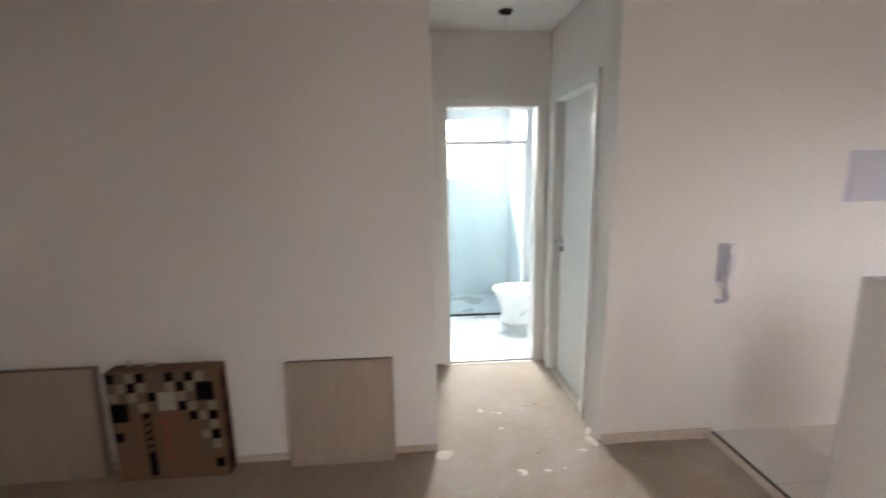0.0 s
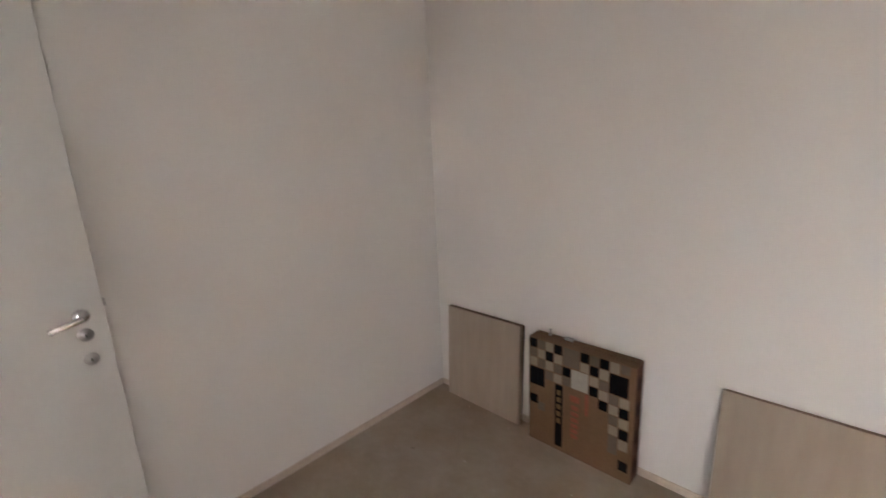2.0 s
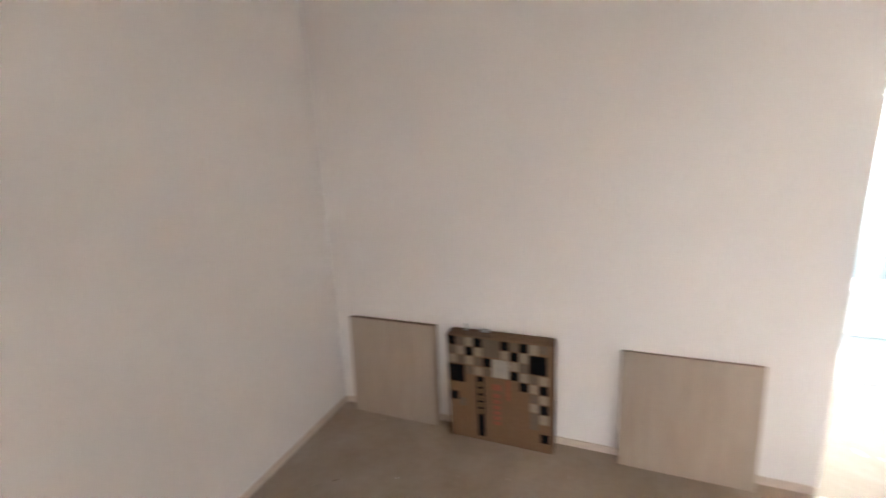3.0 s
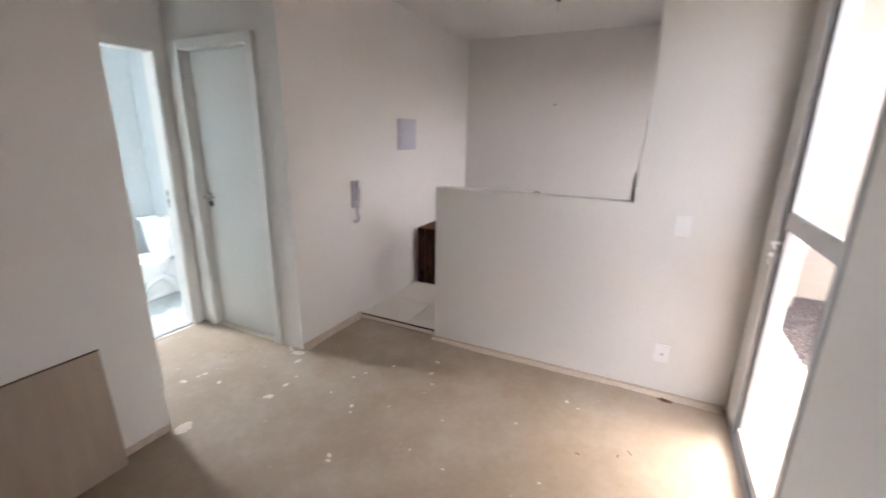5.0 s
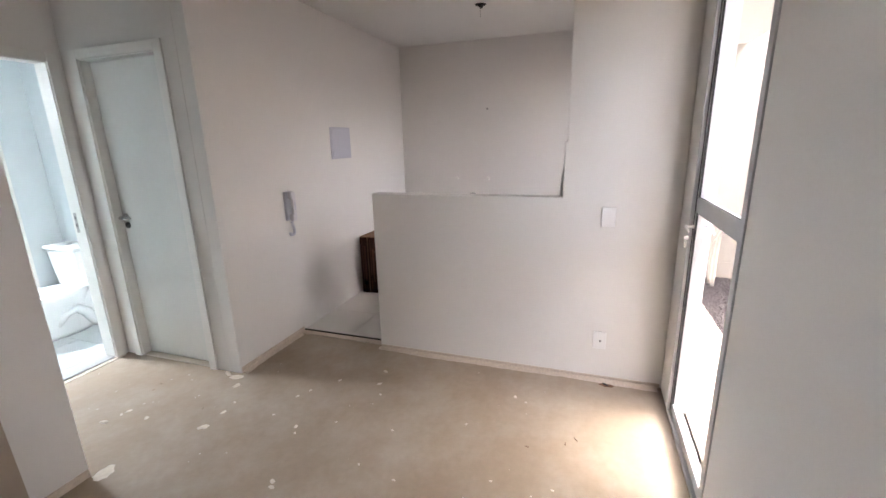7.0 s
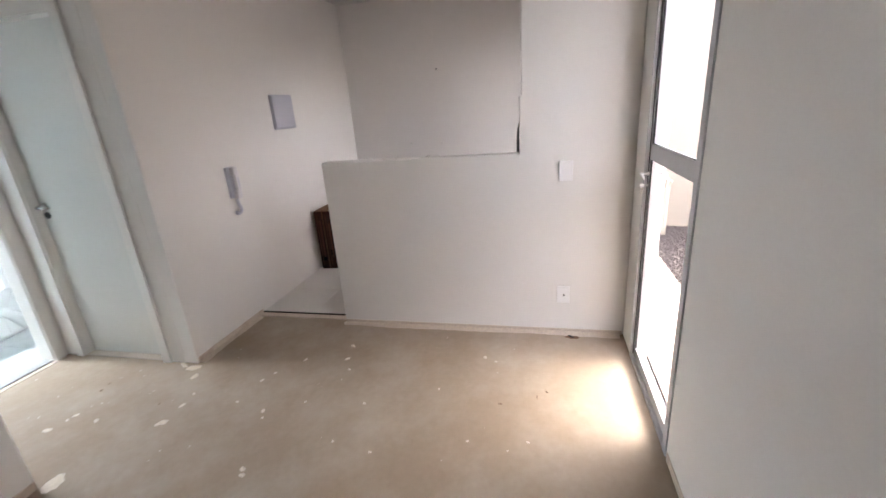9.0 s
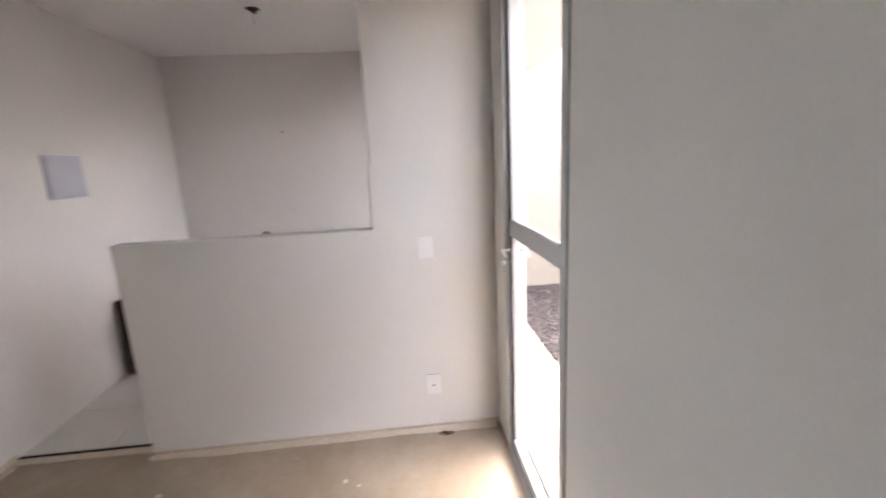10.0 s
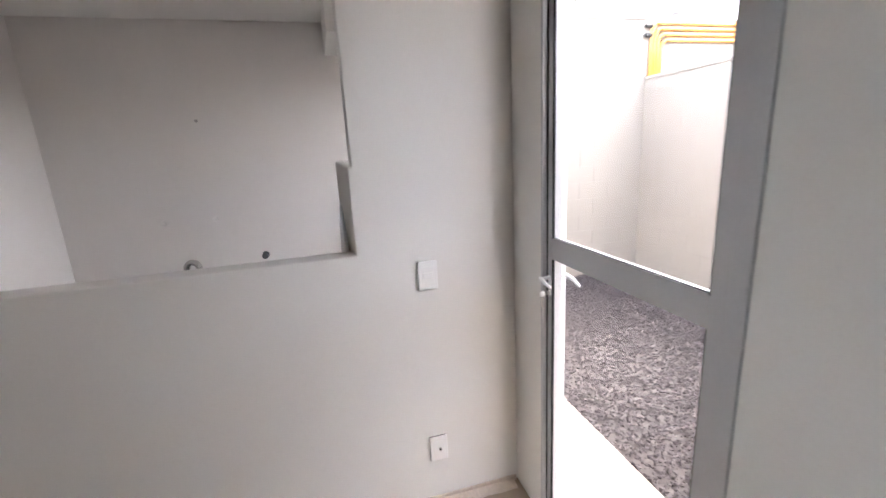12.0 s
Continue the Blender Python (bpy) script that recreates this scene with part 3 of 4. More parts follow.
def toilet():
    t = thing("toilet", "white ceramic close-coupled toilet on the tiled floor", "toilet", (0.755, 2.02, 0.005))
    # bowl in its own axes: x from the front lip back to the cistern
    bm = bmesh.new()
    rings = []
    n = 28
    for z, fx, bx, wy in ((0.0, 0.07, 0.44, 0.115), (0.03, 0.075, 0.44, 0.105), (0.16, 0.07, 0.43, 0.105), (0.26, 0.04, 0.44, 0.14), (0.34, 0.015, 0.45, 0.175), (0.385, 0.0, 0.46, 0.185), (0.395, 0.008, 0.455, 0.18),
                          (0.395, 0.055, 0.40, 0.125), (0.36, 0.07, 0.38, 0.11), (0.27, 0.13, 0.34, 0.06)):
        ring = []
        for i in range(n):
            a = 6.28318 * i / n
            c, s = math.cos(a), math.sin(a)
            cx, rx = (fx + bx) / 2, (bx - fx) / 2
            sq = abs(c) ** 0.85 * (1 if c > 0 else -1)
            ring.append(bm.verts.new((cx + rx * sq, wy * s, z)))
        rings.append(ring)
    for a, b in zip(rings, rings[1:]):
        for i in range(n):
            bm.faces.new((a[i], a[(i + 1) % n], b[(i + 1) % n], b[i]))
    bm.faces.new(rings[0][::-1])
    bm.faces.new(rings[-1])
    stretch = Matrix.Diagonal((1.2, 1.0, 1.0, 1.0))
    bmesh.ops.transform(bm, matrix=Matrix.Translation((-0.055, 0, 0)) @ Matrix.Diagonal((1.32, 1.0, 1.0, 1.0)), verts=bm.verts)
    part("bowl", bm, CERAMIC, t, "", True)
    # trapway bulging from the side of the pedestal
    for s in (-1, 1):
        tr = tube(bmesh.new(), [(0.19, s * 0.085, 0.10), (0.24, s * 0.10, 0.19), (0.31, s * 0.105, 0.22), (0.37, s * 0.10, 0.16), (0.42, s * 0.09, 0.05), (0.45, s * 0.085, 0.01)], [0.02, 0.035, 0.04, 0.04, 0.04, 0.035], 12)
        bmesh.ops.transform(tr, matrix=stretch, verts=tr.verts)
        part("trapway", tr, CERAMIC, t, "", True)
    part("foot", box(bmesh.new(), 0.36, -0.10, 0, 0.59, 0.10, 0.34, 0.03), CERAMIC, t, "", False)
    part("water", lathe(bmesh.new(), [(0.055, 0.2705), (0.055, 0.2725)], 16, pose(0.255, 0, 0)), BLACKSTONE, t)
    bm = box(bmesh.new(), 0.41, -0.19, 0.385, 0.60, 0.19, 0.715, 0.022)
    for v in bm.verts:
        k = (v.co.z - 0.385) / 0.33
        v.co.y *= 0.82 + 0.18 * k
        v.co.x = 0.60 - (0.60 - v.co.x) * (0.88 + 0.12 * k)
    part("cistern", bm, CERAMIC, t)
    lid = part("cistern_lid", box(bmesh.new(), 0.398, -0.198, 0.716, 0.602, 0.198, 0.748, 0.010), CERAMIC, t)
    part("button", lathe(bmesh.new(), [(0.022, 0.748), (0.022, 0.753), (0.018, 0.756)], 16, pose(0.50, 0, 0)), CHROME, lid, "", True)


toilet()


# ---- fixtures ----
def wall_plate(name, label, z0, z1, hole):
    p = thing(name, label, "switch" if not hole else "socket", (XE, -2.36, (z0 + z1) / 2))
    hh = (z1 - z0) / 2
    part("plate", box(bmesh.new(), -0.014, -0.040, -hh, -0.006, 0.040, hh, 0.0038), PLASTIC, p)
    # the shadow round the plate's edge, put in as a dark box
    part("back_box", box(bmesh.new(), -0.006, -0.037, 0.003 - hh, 0.0005, 0.0385, hh - 0.003), DARK, p, "dark box standing in for the plate's edge shadow")
    part("module", box(bmesh.new(), -0.0148, -0.024, -hh * 0.62, -0.013, 0.024, hh * 0.62, 0.0008), PLASTIC, p)
    if hole:
        part("jack", lathe(bmesh.new(), [(0.007, 0), (0.007, 0.007), (0.003, 0.008)], 12, pose(-0.016, -0.004, 0, 0, -90, 0)), STEEL, p, "", True)
        part("jack_core", lathe(bmesh.new(), [(0.004, 0), (0.003, 0.0025)], 10, pose(-0.024, -0.004, 0, 0, -90, 0)), DARK, p)
    else:
        part("rocker", box(bmesh.new(), -0.0200, -0.019, -0.010, -0.015, 0.019, 0.012, 0.001, pose(0, 0, 0, 0, 4, 0)), PLASTIC, p)


wall_plate("light_switch", "white plastic light switch on the pillar wall", 1.028, 1.149, False)
wall_plate("antenna_socket", "white plastic antenna socket low on the wall", 0.224, 0.344, True)


def intercom():
    t = thing("intercom", "white and grey wall intercom handset with a hanging cord", "intercom", (1.655, 0, 1.085))
    t.scale = (1.15, 1.1, 1.12)
    part("base", box(bmesh.new(), -0.034, -0.022, -0.10, 0.034, 0, 0.10, 0.006), LILAC, t)
    part("cradle", box(bmesh.new(), -0.028, -0.026, -0.085, 0.028, -0.021, 0.09, 0.002), LILAC, t)
    bm = box(bmesh.new(), -0.021, -0.062, 0.045, 0.021, -0.026, 0.100, 0.009)
    box(bm, -0.021, -0.062, -0.105, 0.021, -0.026, -0.052, 0.009)
    box(bm, -0.016, -0.066, -0.06, 0.016, -0.044, 0.055, 0.007)
    part("handset", bm, PHONE, t, "pale grey handset")
    part("slot", box(bmesh.new(), -0.004, -0.0672, -0.025, 0.004, -0.0655, 0.035), LILAC, t)
    cord = arc(lambda s: (-0.005 + 0.028 * math.sin(3.6 * s) ** 2 - 0.03 * s + 0.010 * math.sin(75 * s), -0.03 + 0.006 * math.cos(75 * s), -0.10 - 0.105 * math.sin(2.2 * s)), 60)
    part("cord", tube(bmesh.new(), cord, 0.0055, 6), LILAC, t, "coiled grey cord", True)


intercom()

p = thing("breaker_panel", "grey-lilac plastic breaker panel cover on the kitchen wall", "breaker panel", (2.49, 0, 1.555))
part("surround", box(bmesh.new(), -0.165, -0.012, -0.142, 0.165, 0, 0.142, 0.004), LILAC, p)
part("cover", box(bmesh.new(), -0.152, -0.020, -0.130, 0.152, -0.011, 0.130, 0.004), LILAC, p)


def ceiling_point(name, x, y, label):
    c = thing(name, label, "ceiling wire", (x, y, H))
    part("box_ring", lathe(bmesh.new(), [(0.045, -0.003), (0.048, 0.0), (0.048, 0.003)], 20), DARK, c, "dark open ceiling box", True)
    part("clip", box(bmesh.new(), -0.035, -0.012, -0.022, 0.035, 0.012, -0.002, 0.003), DARK, c)
    part("wire", tube(bmesh.new(), [(0, 0, -0.003), (0.004, 0.002, -0.03), (-0.003, 0.004, -0.06), (0.002, 0.0, -0.10)], 0.0022, 6), STEEL, c, "thin hanging wire", True)


ceiling_point("ceiling_point", 0.533, 0.713, "open ceiling lamp box with a hanging wire")
ceiling_point("ceiling_point", 2.72, -1.30, "open ceiling lamp box with a short wire")


def tap():
    t = thing("kitchen_tap", "chrome gooseneck tap rising behind the half wall", "tap", (2.02, -1.438, 0.901))
    part("body", lathe(bmesh.new(), [(0.026, 0), (0.026, 0.012), (0.017, 0.02), (0.017, 0.09), (0.012, 0.10)], 18), CHROME, t, "", True)
    part("spout", tube(bmesh.new(), [(0, 0, 0.09), (0, 0, 0.20)] + arc(lambda s: (0.02 * s, 0.028 - 0.028 * math.cos(3.3 * s), 0.222 + 0.034 * math.sin(3.3 * s)), 14), 0.0125, 12), CHROME, t, "", True)
    part("lever", tube(bmesh.new(), [(0, 0.014, 0.06), (0, 0.05, 0.07), (0, 0.075, 0.085)], [0.007, 0.006, 0.005], 8), CHROME, t, "", True)


tap()
c = thing("kitchen_counter", "grey granite sink counter fixed behind the half wall", "counter", (1.71, 0, 0))
part("worktop", box(bmesh.new(), 0, -2.085, 0.87, 0.55, -0.95, 0.90, 0.004), GRANITE, c)
part("basin", box(bmesh.new(), 0.20, -1.65, 0.72, 0.50, -1.20, 0.868, 0.02), STEEL, c)
for y in (-2.06, -0.98):
    part("bracket", box(bmesh.new(), 0, y - 0.015, 0.55, 0.40, y + 0.015, 0.87, 0.003), TRIMW, c)
v = thing("washer_valve", "dark metal wall valve on the kitchen end wall", "valve", (XK, -1.44, 0.75))
part("flange", lathe(bmesh.new(), [(0.03, 0), (0.028, 0.006), (0.012, 0.01), (0.012, 0.05)], 16, pose(0, 0, 0, 0, -90, 0)), GUNMETAL, v, "", True)
part("knob", lathe(bmesh.new(), [(0.012, 0.05), (0.026, 0.054), (0.026, 0.07), (0.014, 0.076)], 12, pose(0, 0, 0, 0, -90, 0)), GUNMETAL, v, "", True)
for y, z in ((-1.077, 1.90), (-1.09, 1.10), (-0.70, 1.10)):
    o = thing("wall_plug", "small dark pipe stub in the kitchen wall" if z > 1.5 else "small white round cover on the kitchen wall", "pipe stub", (XK, y, z), group="pipe stubs in the kitchen wall")
    part("stub", lathe(bmesh.new(), [(0.013 if z > 1.5 else 0.022, 0), (0.012 if z > 1.5 else 0.020, 0.004), (0.006, 0.005)], 12, pose(0, 0, 0, 0, -90, 0)), STEEL if z > 1.5 else TRIMW, o, "", True)


def crumpled_bag():
    """A slumped thin plastic bag with folds, standing on the counter against the partition."""
    bm = bmesh.new()
    bmesh.ops.create_icosphere(bm, subdivisions=3, radius=1.0)
    for v in bm.verts:
        n = noise.noise(v.co * 2.3) * 0.30 + noise.noise(v.co * 6.1) * 0.14
        k = 1.0 - 0.65 * max(0.0, v.co.z * 0.6 + 0.4)
        v.co = Vector((v.co.x * 0.24 * k * (1 + 1.5 * n), v.co.y * 0.021 * (0.4 + 0.6 * k) * (1 + 0.3 * n), max(0.0, (v.co.z * 0.5 + 0.46) * 0.47 * (1 + 0.3 * n))))
    b = thing("plastic_bag", "crumpled white plastic bag on the counter by the partition", "bag", (2.02, -2.064, 0.901))
    part("bag", bm, THINBAG, b, "", True)


crumpled_bag()

# ---- things on the floor ----
def leaning(name, label, x0, x1, height, depth, count, yb, group=""):
    """A stack of square porcelain tiles leaning on the north wall."""
    lean = math.degrees(math.asin((yb - depth * count) / height))
    for k in range(count):
        off = depth * k
        t = thing(name, label if k == 0 else "wood-look porcelain tile behind another against the wall", "tile", ((x0 + x1) / 2 + (0.006 if k % 2 else 0), -yb + off, 0.0), group=group)
        t.matrix_world = pose((x0 + x1) / 2 + (0.007 if k else 0), -yb + off, 0.0, -lean, 0, 0)
        w = (x1 - x0) / 2
        part("body", box(bmesh.new(), -w, 0.0018, 0.001, w, depth - 0.0006, height, 0.001), TILE_BODY, t)
        part("glazed_face", box(bmesh.new(), -w + 0.0008, 0, 0.0018, w - 0.0008, 0.002, height - 0.0008, 0.0006), WTILE, t, "beige wood-look glaze")


leaning("floor_tile", "beige wood-look porcelain tile leaning near the corner", -2.395, -1.825, 0.628, 0.0105, 3, 0.066, "leaning tiles")
leaning("floor_tile", "beige wood-look porcelain tile leaning on the wall", -0.835, -0.253, 0.607, 0.0105, 2, 0.070, "leaning tiles")


def tile_box(x0, x1, yf, yb, h, printed):
    """Flat cardboard carton for tiles, standing on edge."""
    b = thing("cardboard_box", "brown cardboard tile carton with checkered print, standing on edge" if printed else "dark brown cardboard tile carton standing on edge in the kitchen", "box", ((x0 + x1) / 2, (yf + yb) / 2, 0), group="" if printed else "cartons in the kitchen")
    w, t = (x1 - x0) / 2, (yb - yf) / 2
    part("carton", box(bmesh.new(), -w, -t, 0, w, t, h - 0.003, 0.0025), CARD, b)
    # folded flaps along the top and the ends
    part("flap", box(bmesh.new(), -w + 0.004, -t + 0.002, h - 0.003, w - 0.05, -0.004, h, 0.001), CARD, b)
    part("flap", box(bmesh.new(), -w + 0.012, 0.002, h - 0.003, w - 0.004, t - 0.002, h + 0.001, 0.001), CARD, b)
    return b, w, t


b, w, t = tile_box(-1.722, -1.150, -0.105, -0.012, 0.630, True)
fy = -t
cw = 2 * w / 12.1
ch = 0.630 / 12.1
BLACK = [(0, 0, 1, 1), (3.1, 0, 1, 1), (6.2, 0, 1, 1), (8.3, 0, 1, 1), (2.05, 1.05, 1, 1), (7.25, 1.05, 1, 1), (9.35, 1.15, 2, 2.1), (4.15, 2.1, 1, 1), (0, 3.2, 2, 2.1), (7.25, 3.2, 1, 1), (8.3, 4.3, 1, 1), (10.45, 4.35, 1, 1),
         (0, 6.4, 1.1, 1.05), (10.5, 6.5, 1, 1.05), (10.6, 9.8, 1, 1.05), (3.3, 4.3, 0.95, 7.4)]
TAUPE = [(1.05, 0, 1, 1), (4.15, 0, 2, 2), (7.25, 0, 1, 1), (10.4, 0, 1, 0.9), (0, 1.05, 1, 1), (1.05, 2.1, 1, 1), (3.1, 2.1, 1, 1), (8.3, 2.2, 1, 1), (2.05, 3.2, 1, 1), (4.15, 3.15, 1, 1), (9.35, 3.3, 1, 1), (9.4, 5.4, 1, 1), (1.1, 7.1, 0.95, 1), (9.45, 7.5, 1, 2)]
PALE = [(2.05, 0, 1, 1), (9.35, 0, 1, 1.1), (1.05, 1.05, 1, 1), (3.1, 1.05, 1, 1), (6.2, 1.05, 1, 1), (8.3, 1.05, 1, 1.1), (0, 2.1, 1, 1), (2.05, 2.1, 1, 1), (7.25, 2.15, 1, 1), (3.1, 3.2, 1, 1), (8.3, 3.25, 1, 1), (10.45, 3.3, 1, 1), (9.4, 4.35, 1, 1), (10.45, 5.4, 1, 1), (9.45, 6.45, 1, 1), (10.5, 7.6, 1, 1.1)]
WHITE = [(5.2, 2.1, 2, 2.1)]
for name, cells, ink, d in (("black_square", BLACK, INK_B, 0.0016), ("taupe_square", TAUPE, INK_T, 0.0010), ("pale_square", PALE, INK_L, 0.0013), ("white_square", WHITE, INK_W, 0.0014)):
    for (i, j, a, c) in cells:
        x0, z1 = -w + 0.008 + i * cw, 0.622 - j * ch
        part(name, box(bmesh.new(), x0, fy - d, z1 - c * ch * 0.96, x0 + a * cw * 0.96, fy + 0.001, z1), ink, b)
for k, (z, hgt, wd) in enumerate(((0.33, 0.045, 0.052), (0.285, 0.03, 0.04), (0.25, 0.028, 0.043), (0.215, 0.028, 0.040), (0.182, 0.026, 0.042), (0.15, 0.026, 0.040), (0.118, 0.026, 0.040))):
    part("lettering_bar", box(bmesh.new(), -0.010 - wd / 2, fy - 0.0012, z, -0.010 + wd / 2, fy + 0.001, z + hgt * 0.8), INK_R, b, "faded red lettering" if k == 0 else "")
part("lettering_bar", box(bmesh.new(), 0.045, fy - 0.0012, 0.28, 0.062, fy + 0.001, 0.40), INK_R, b)
for k in range(5):
    part("lettering_bar", box(bmesh.new(), -w + 0.008 + 3.5 * cw, fy - 0.0022, 0.17 + 0.042 * k, -w + 0.008 + 4.0 * cw, fy + 0.001, 0.200 + 0.042 * k), INK_Y, b)
part("end_flap", box(bmesh.new(), w - 0.001, -t + 0.006, 0.006, w + 0.002, t - 0.006, 0.618, 0.0008), CARD_D2, b, "dark brown printed carton end")
for z in (0.06, 0.22, 0.36, 0.50):
    part("dark_band", box(bmesh.new(), w + 0.001, -t + 0.012, z, w + 0.0032, t - 0.03, z + 0.07), CARD_D, b)

# small plastic spacers lying on the carton
for x, r in ((-1.63, 0.004), (-1.52, 0.0)):
    s = thing("tile_spacer", "small grey plastic tile spacer on the carton", "spacer", (x, -0.035, 0.6312), group="spacers")
    if r:
        part("peg", tube(bmesh.new(), [(0, 0, 0), (0.002, 0, 0.02), (0, 0, 0.036)], [0.010, 0.005, 0.008], 8), STEEL, s, "", True)
    else:
        part("clip", box(bmesh.new(), -0.024, -0.012, 0, 0.024, 0.012, 0.014, 0.005), STEEL, s)

for k in range(4):
    b, w, t = tile_box(2.655 + 0.008 * (k % 2), 3.25, -0.115 - 0.088 * k, -0.032 - 0.088 * k, 0.615, False)
    part("printed_end", box(bmesh.new(), -w - 0.0012, -t + 0.001, 0.004, -w + 0.001, t - 0.001, 0.610), CARD_D, b, "dark printed carton end")
    part("brown_stripe", box(bmesh.new(), -w - 0.0024, -t + 0.018, 0.14, -w + 0.0005, -t + 0.040, 0.52 - 0.03 * (k % 2)), CARD_D2, b)
    part("brown_stripe", box(bmesh.new(), -w - 0.0024, -t + 0.052, 0.05, -w + 0.0005, -t + 0.060, 0.58), CARD_D2, b)
    part("black_square", box(bmesh.new(), -w - 0.0024, -t + 0.012, 0.10 + 0.05 * (k % 3), -w + 0.0005, t - 0.02, 0.16 + 0.05 * (k % 3)), INK_B, b)

# paint specks and plaster crumbs on the screed
rng = random.Random(11)
bm = bmesh.new()
SPECKS = [(0.59, -0.23, 22), (0.45, -0.23, 34), (0.31, 0.38, 28), (0.39, 0.35, 14), (0.43, 0.34, 20), (0.41, 0.17, 20), (0.86, -0.56, 14), (0.94, -0.60, 13), (1.10, -0.72, 18), (1.29, -0.97, 22), (1.14, -1.00, 20),
          (1.03, -1.06, 13), (0.61, -0.74, 18), (0.56, -0.77, 12), (0.66, -0.54, 11), (0.24, -0.89, 19), (0.21, -0.91, 17), (0.46, -1.23, 10), (0.42, -1.44, 10), (0.69, -0.22, 12), (1.21, -1.95, 11), (0.91, -1.66, 11),
          (0.55, -1.88, 10), (0.58, -2.16, 9), (0.71, -0.94, 9), (0.74, -1.28, 11), (1.25, -1.88, 17)]
for (x, y, r) in SPECKS:
    blot(bm, x, y, 0, r * 0.001, r * 0.0006, rng)
for k in range(90):
    x, y = rng.uniform(-2.3, 1.5), rng.uniform(-2.6, -0.1)
    if k > 70:
        x, y = rng.uniform(0.1, 0.9), rng.uniform(0.0, 1.05)
    r = rng.uniform(0.002, 0.0065)
    blot(bm, x, y, 0, r, r * rng.uniform(0.5, 1), rng, 0.0012, 9)
s = part("paint_specks", bm, PLASTER, None, "", True)
tagged(s, "dried white paint and plaster specks on the screed", "paint specks", kind="stuff")
bm = bmesh.new()
for x, y, a, c in ((0.03, -0.045, 0.055, 0.045), (0.93, 0.0, 0.050, 0.030), (0.845, -0.085, 0.030, 0.020), (0.95, 0.09, 0.016, 0.05), (1.60, -0.80, 0.045, 0.03)):
    blot(bm, x, y, 0, a, c, rng, 0.004, 18)
s = part("plaster_blots", bm, PLASTER, None, "", True)
tagged(s, "pale plaster blots on the floor at the passage corners", "plaster blots", kind="stuff")

# chipped hole with a dry leaf by the half wall, and crumbs
hl = thing("floor_chip", "brown chipped hollow in the screed by the wall", "floor chip", (1.545, -2.42, 0))
bm = bmesh.new()
blot(bm, 0, 0, 0, 0.05, 0.022, random.Random(3), 0.003, 14)
part("rim", bm, LEAF, hl, "", True)
bm = bmesh.new()
blot(bm, 0.004, 0.008, 0.0032, 0.028, 0.010, random.Random(5), 0.002, 12)
part("hollow", bm, DARK, hl, "", True)
for k, (x, y, r) in enumerate(((0.91, -2.20, 0.013), (0.96, -2.25, 0.018), (0.83, -2.01, 0.011), (0.71, 0.43, 0.010), (0.64, 0.41, 0.008), (0.58, -0.08, 0.010), (-2.16, -0.62, 0.012), (1.578, -1.49, 0.012))):
    c = thing("debris_chip", "small dark splinter lying on the screed", "debris", (x, y, 0), 37 * k, group="floor debris")
    part("splinter", tube(bmesh.new(), [(-r, 0, 0.002), (0, r * 0.2, 0.003), (r, 0, 0.002)], [0.0012, 0.0024, 0.001], 6), LEAF, c, "", True)

# ---- patio ----
# unseen slab, added to keep steep sky light off the floor by the door
structure("eave_slab", box(bmesh.new(), 0.40, YS - 1.85, 2.47, 2.40, YS - 0.102, 2.60, 0.004), CEIL, "plain white slab added out of view to cut sky light at the patio door", "eave")
# second unseen slab, added to dim the sky at the kitchen window
structure("service_roof", box(bmesh.new(), 2.402, YS - 1.00, 2.47, 4.54, YS - 0.102, 2.60, 0.004), CEIL, "plain white slab added out of view to trim light at the service window", "eave")
# added slab, out of view, that holds back daylight at the entrance opening
structure("porch_ceiling", box(bmesh.new(), -3.0, -5.86, 2.38, -1.45, YS - 0.102, 2.50), CEIL, "plain white slab added out of view to limit light at the entrance", "ceiling")
structure("ground", box(bmesh.new(), -150, -150, -0.60, 150, 150, -0.30), EARTH, "dark bare earth around the building", "ground")
structure("pavement", box(bmesh.new(), -3.0, -3.395, -0.30, 4.55, YS - 0.10, -0.10, 0.006), YARDCONC, "cream concrete walkway along the house", "pavement")
structure("door_sill", box(bmesh.new(), DX0 + 0.001, YS - 0.13, -0.108, DX1 - 0.001, YS - 0.074, -0.004, 0.003), GRANITE, "pale stone sill outside the patio door", "sill")
structure("gravel_bed", box(bmesh.new(), -3.0, -5.88, -0.30, 4.55, -3.397, -0.125), EARTH, "dark bed under the gravel", "ground")


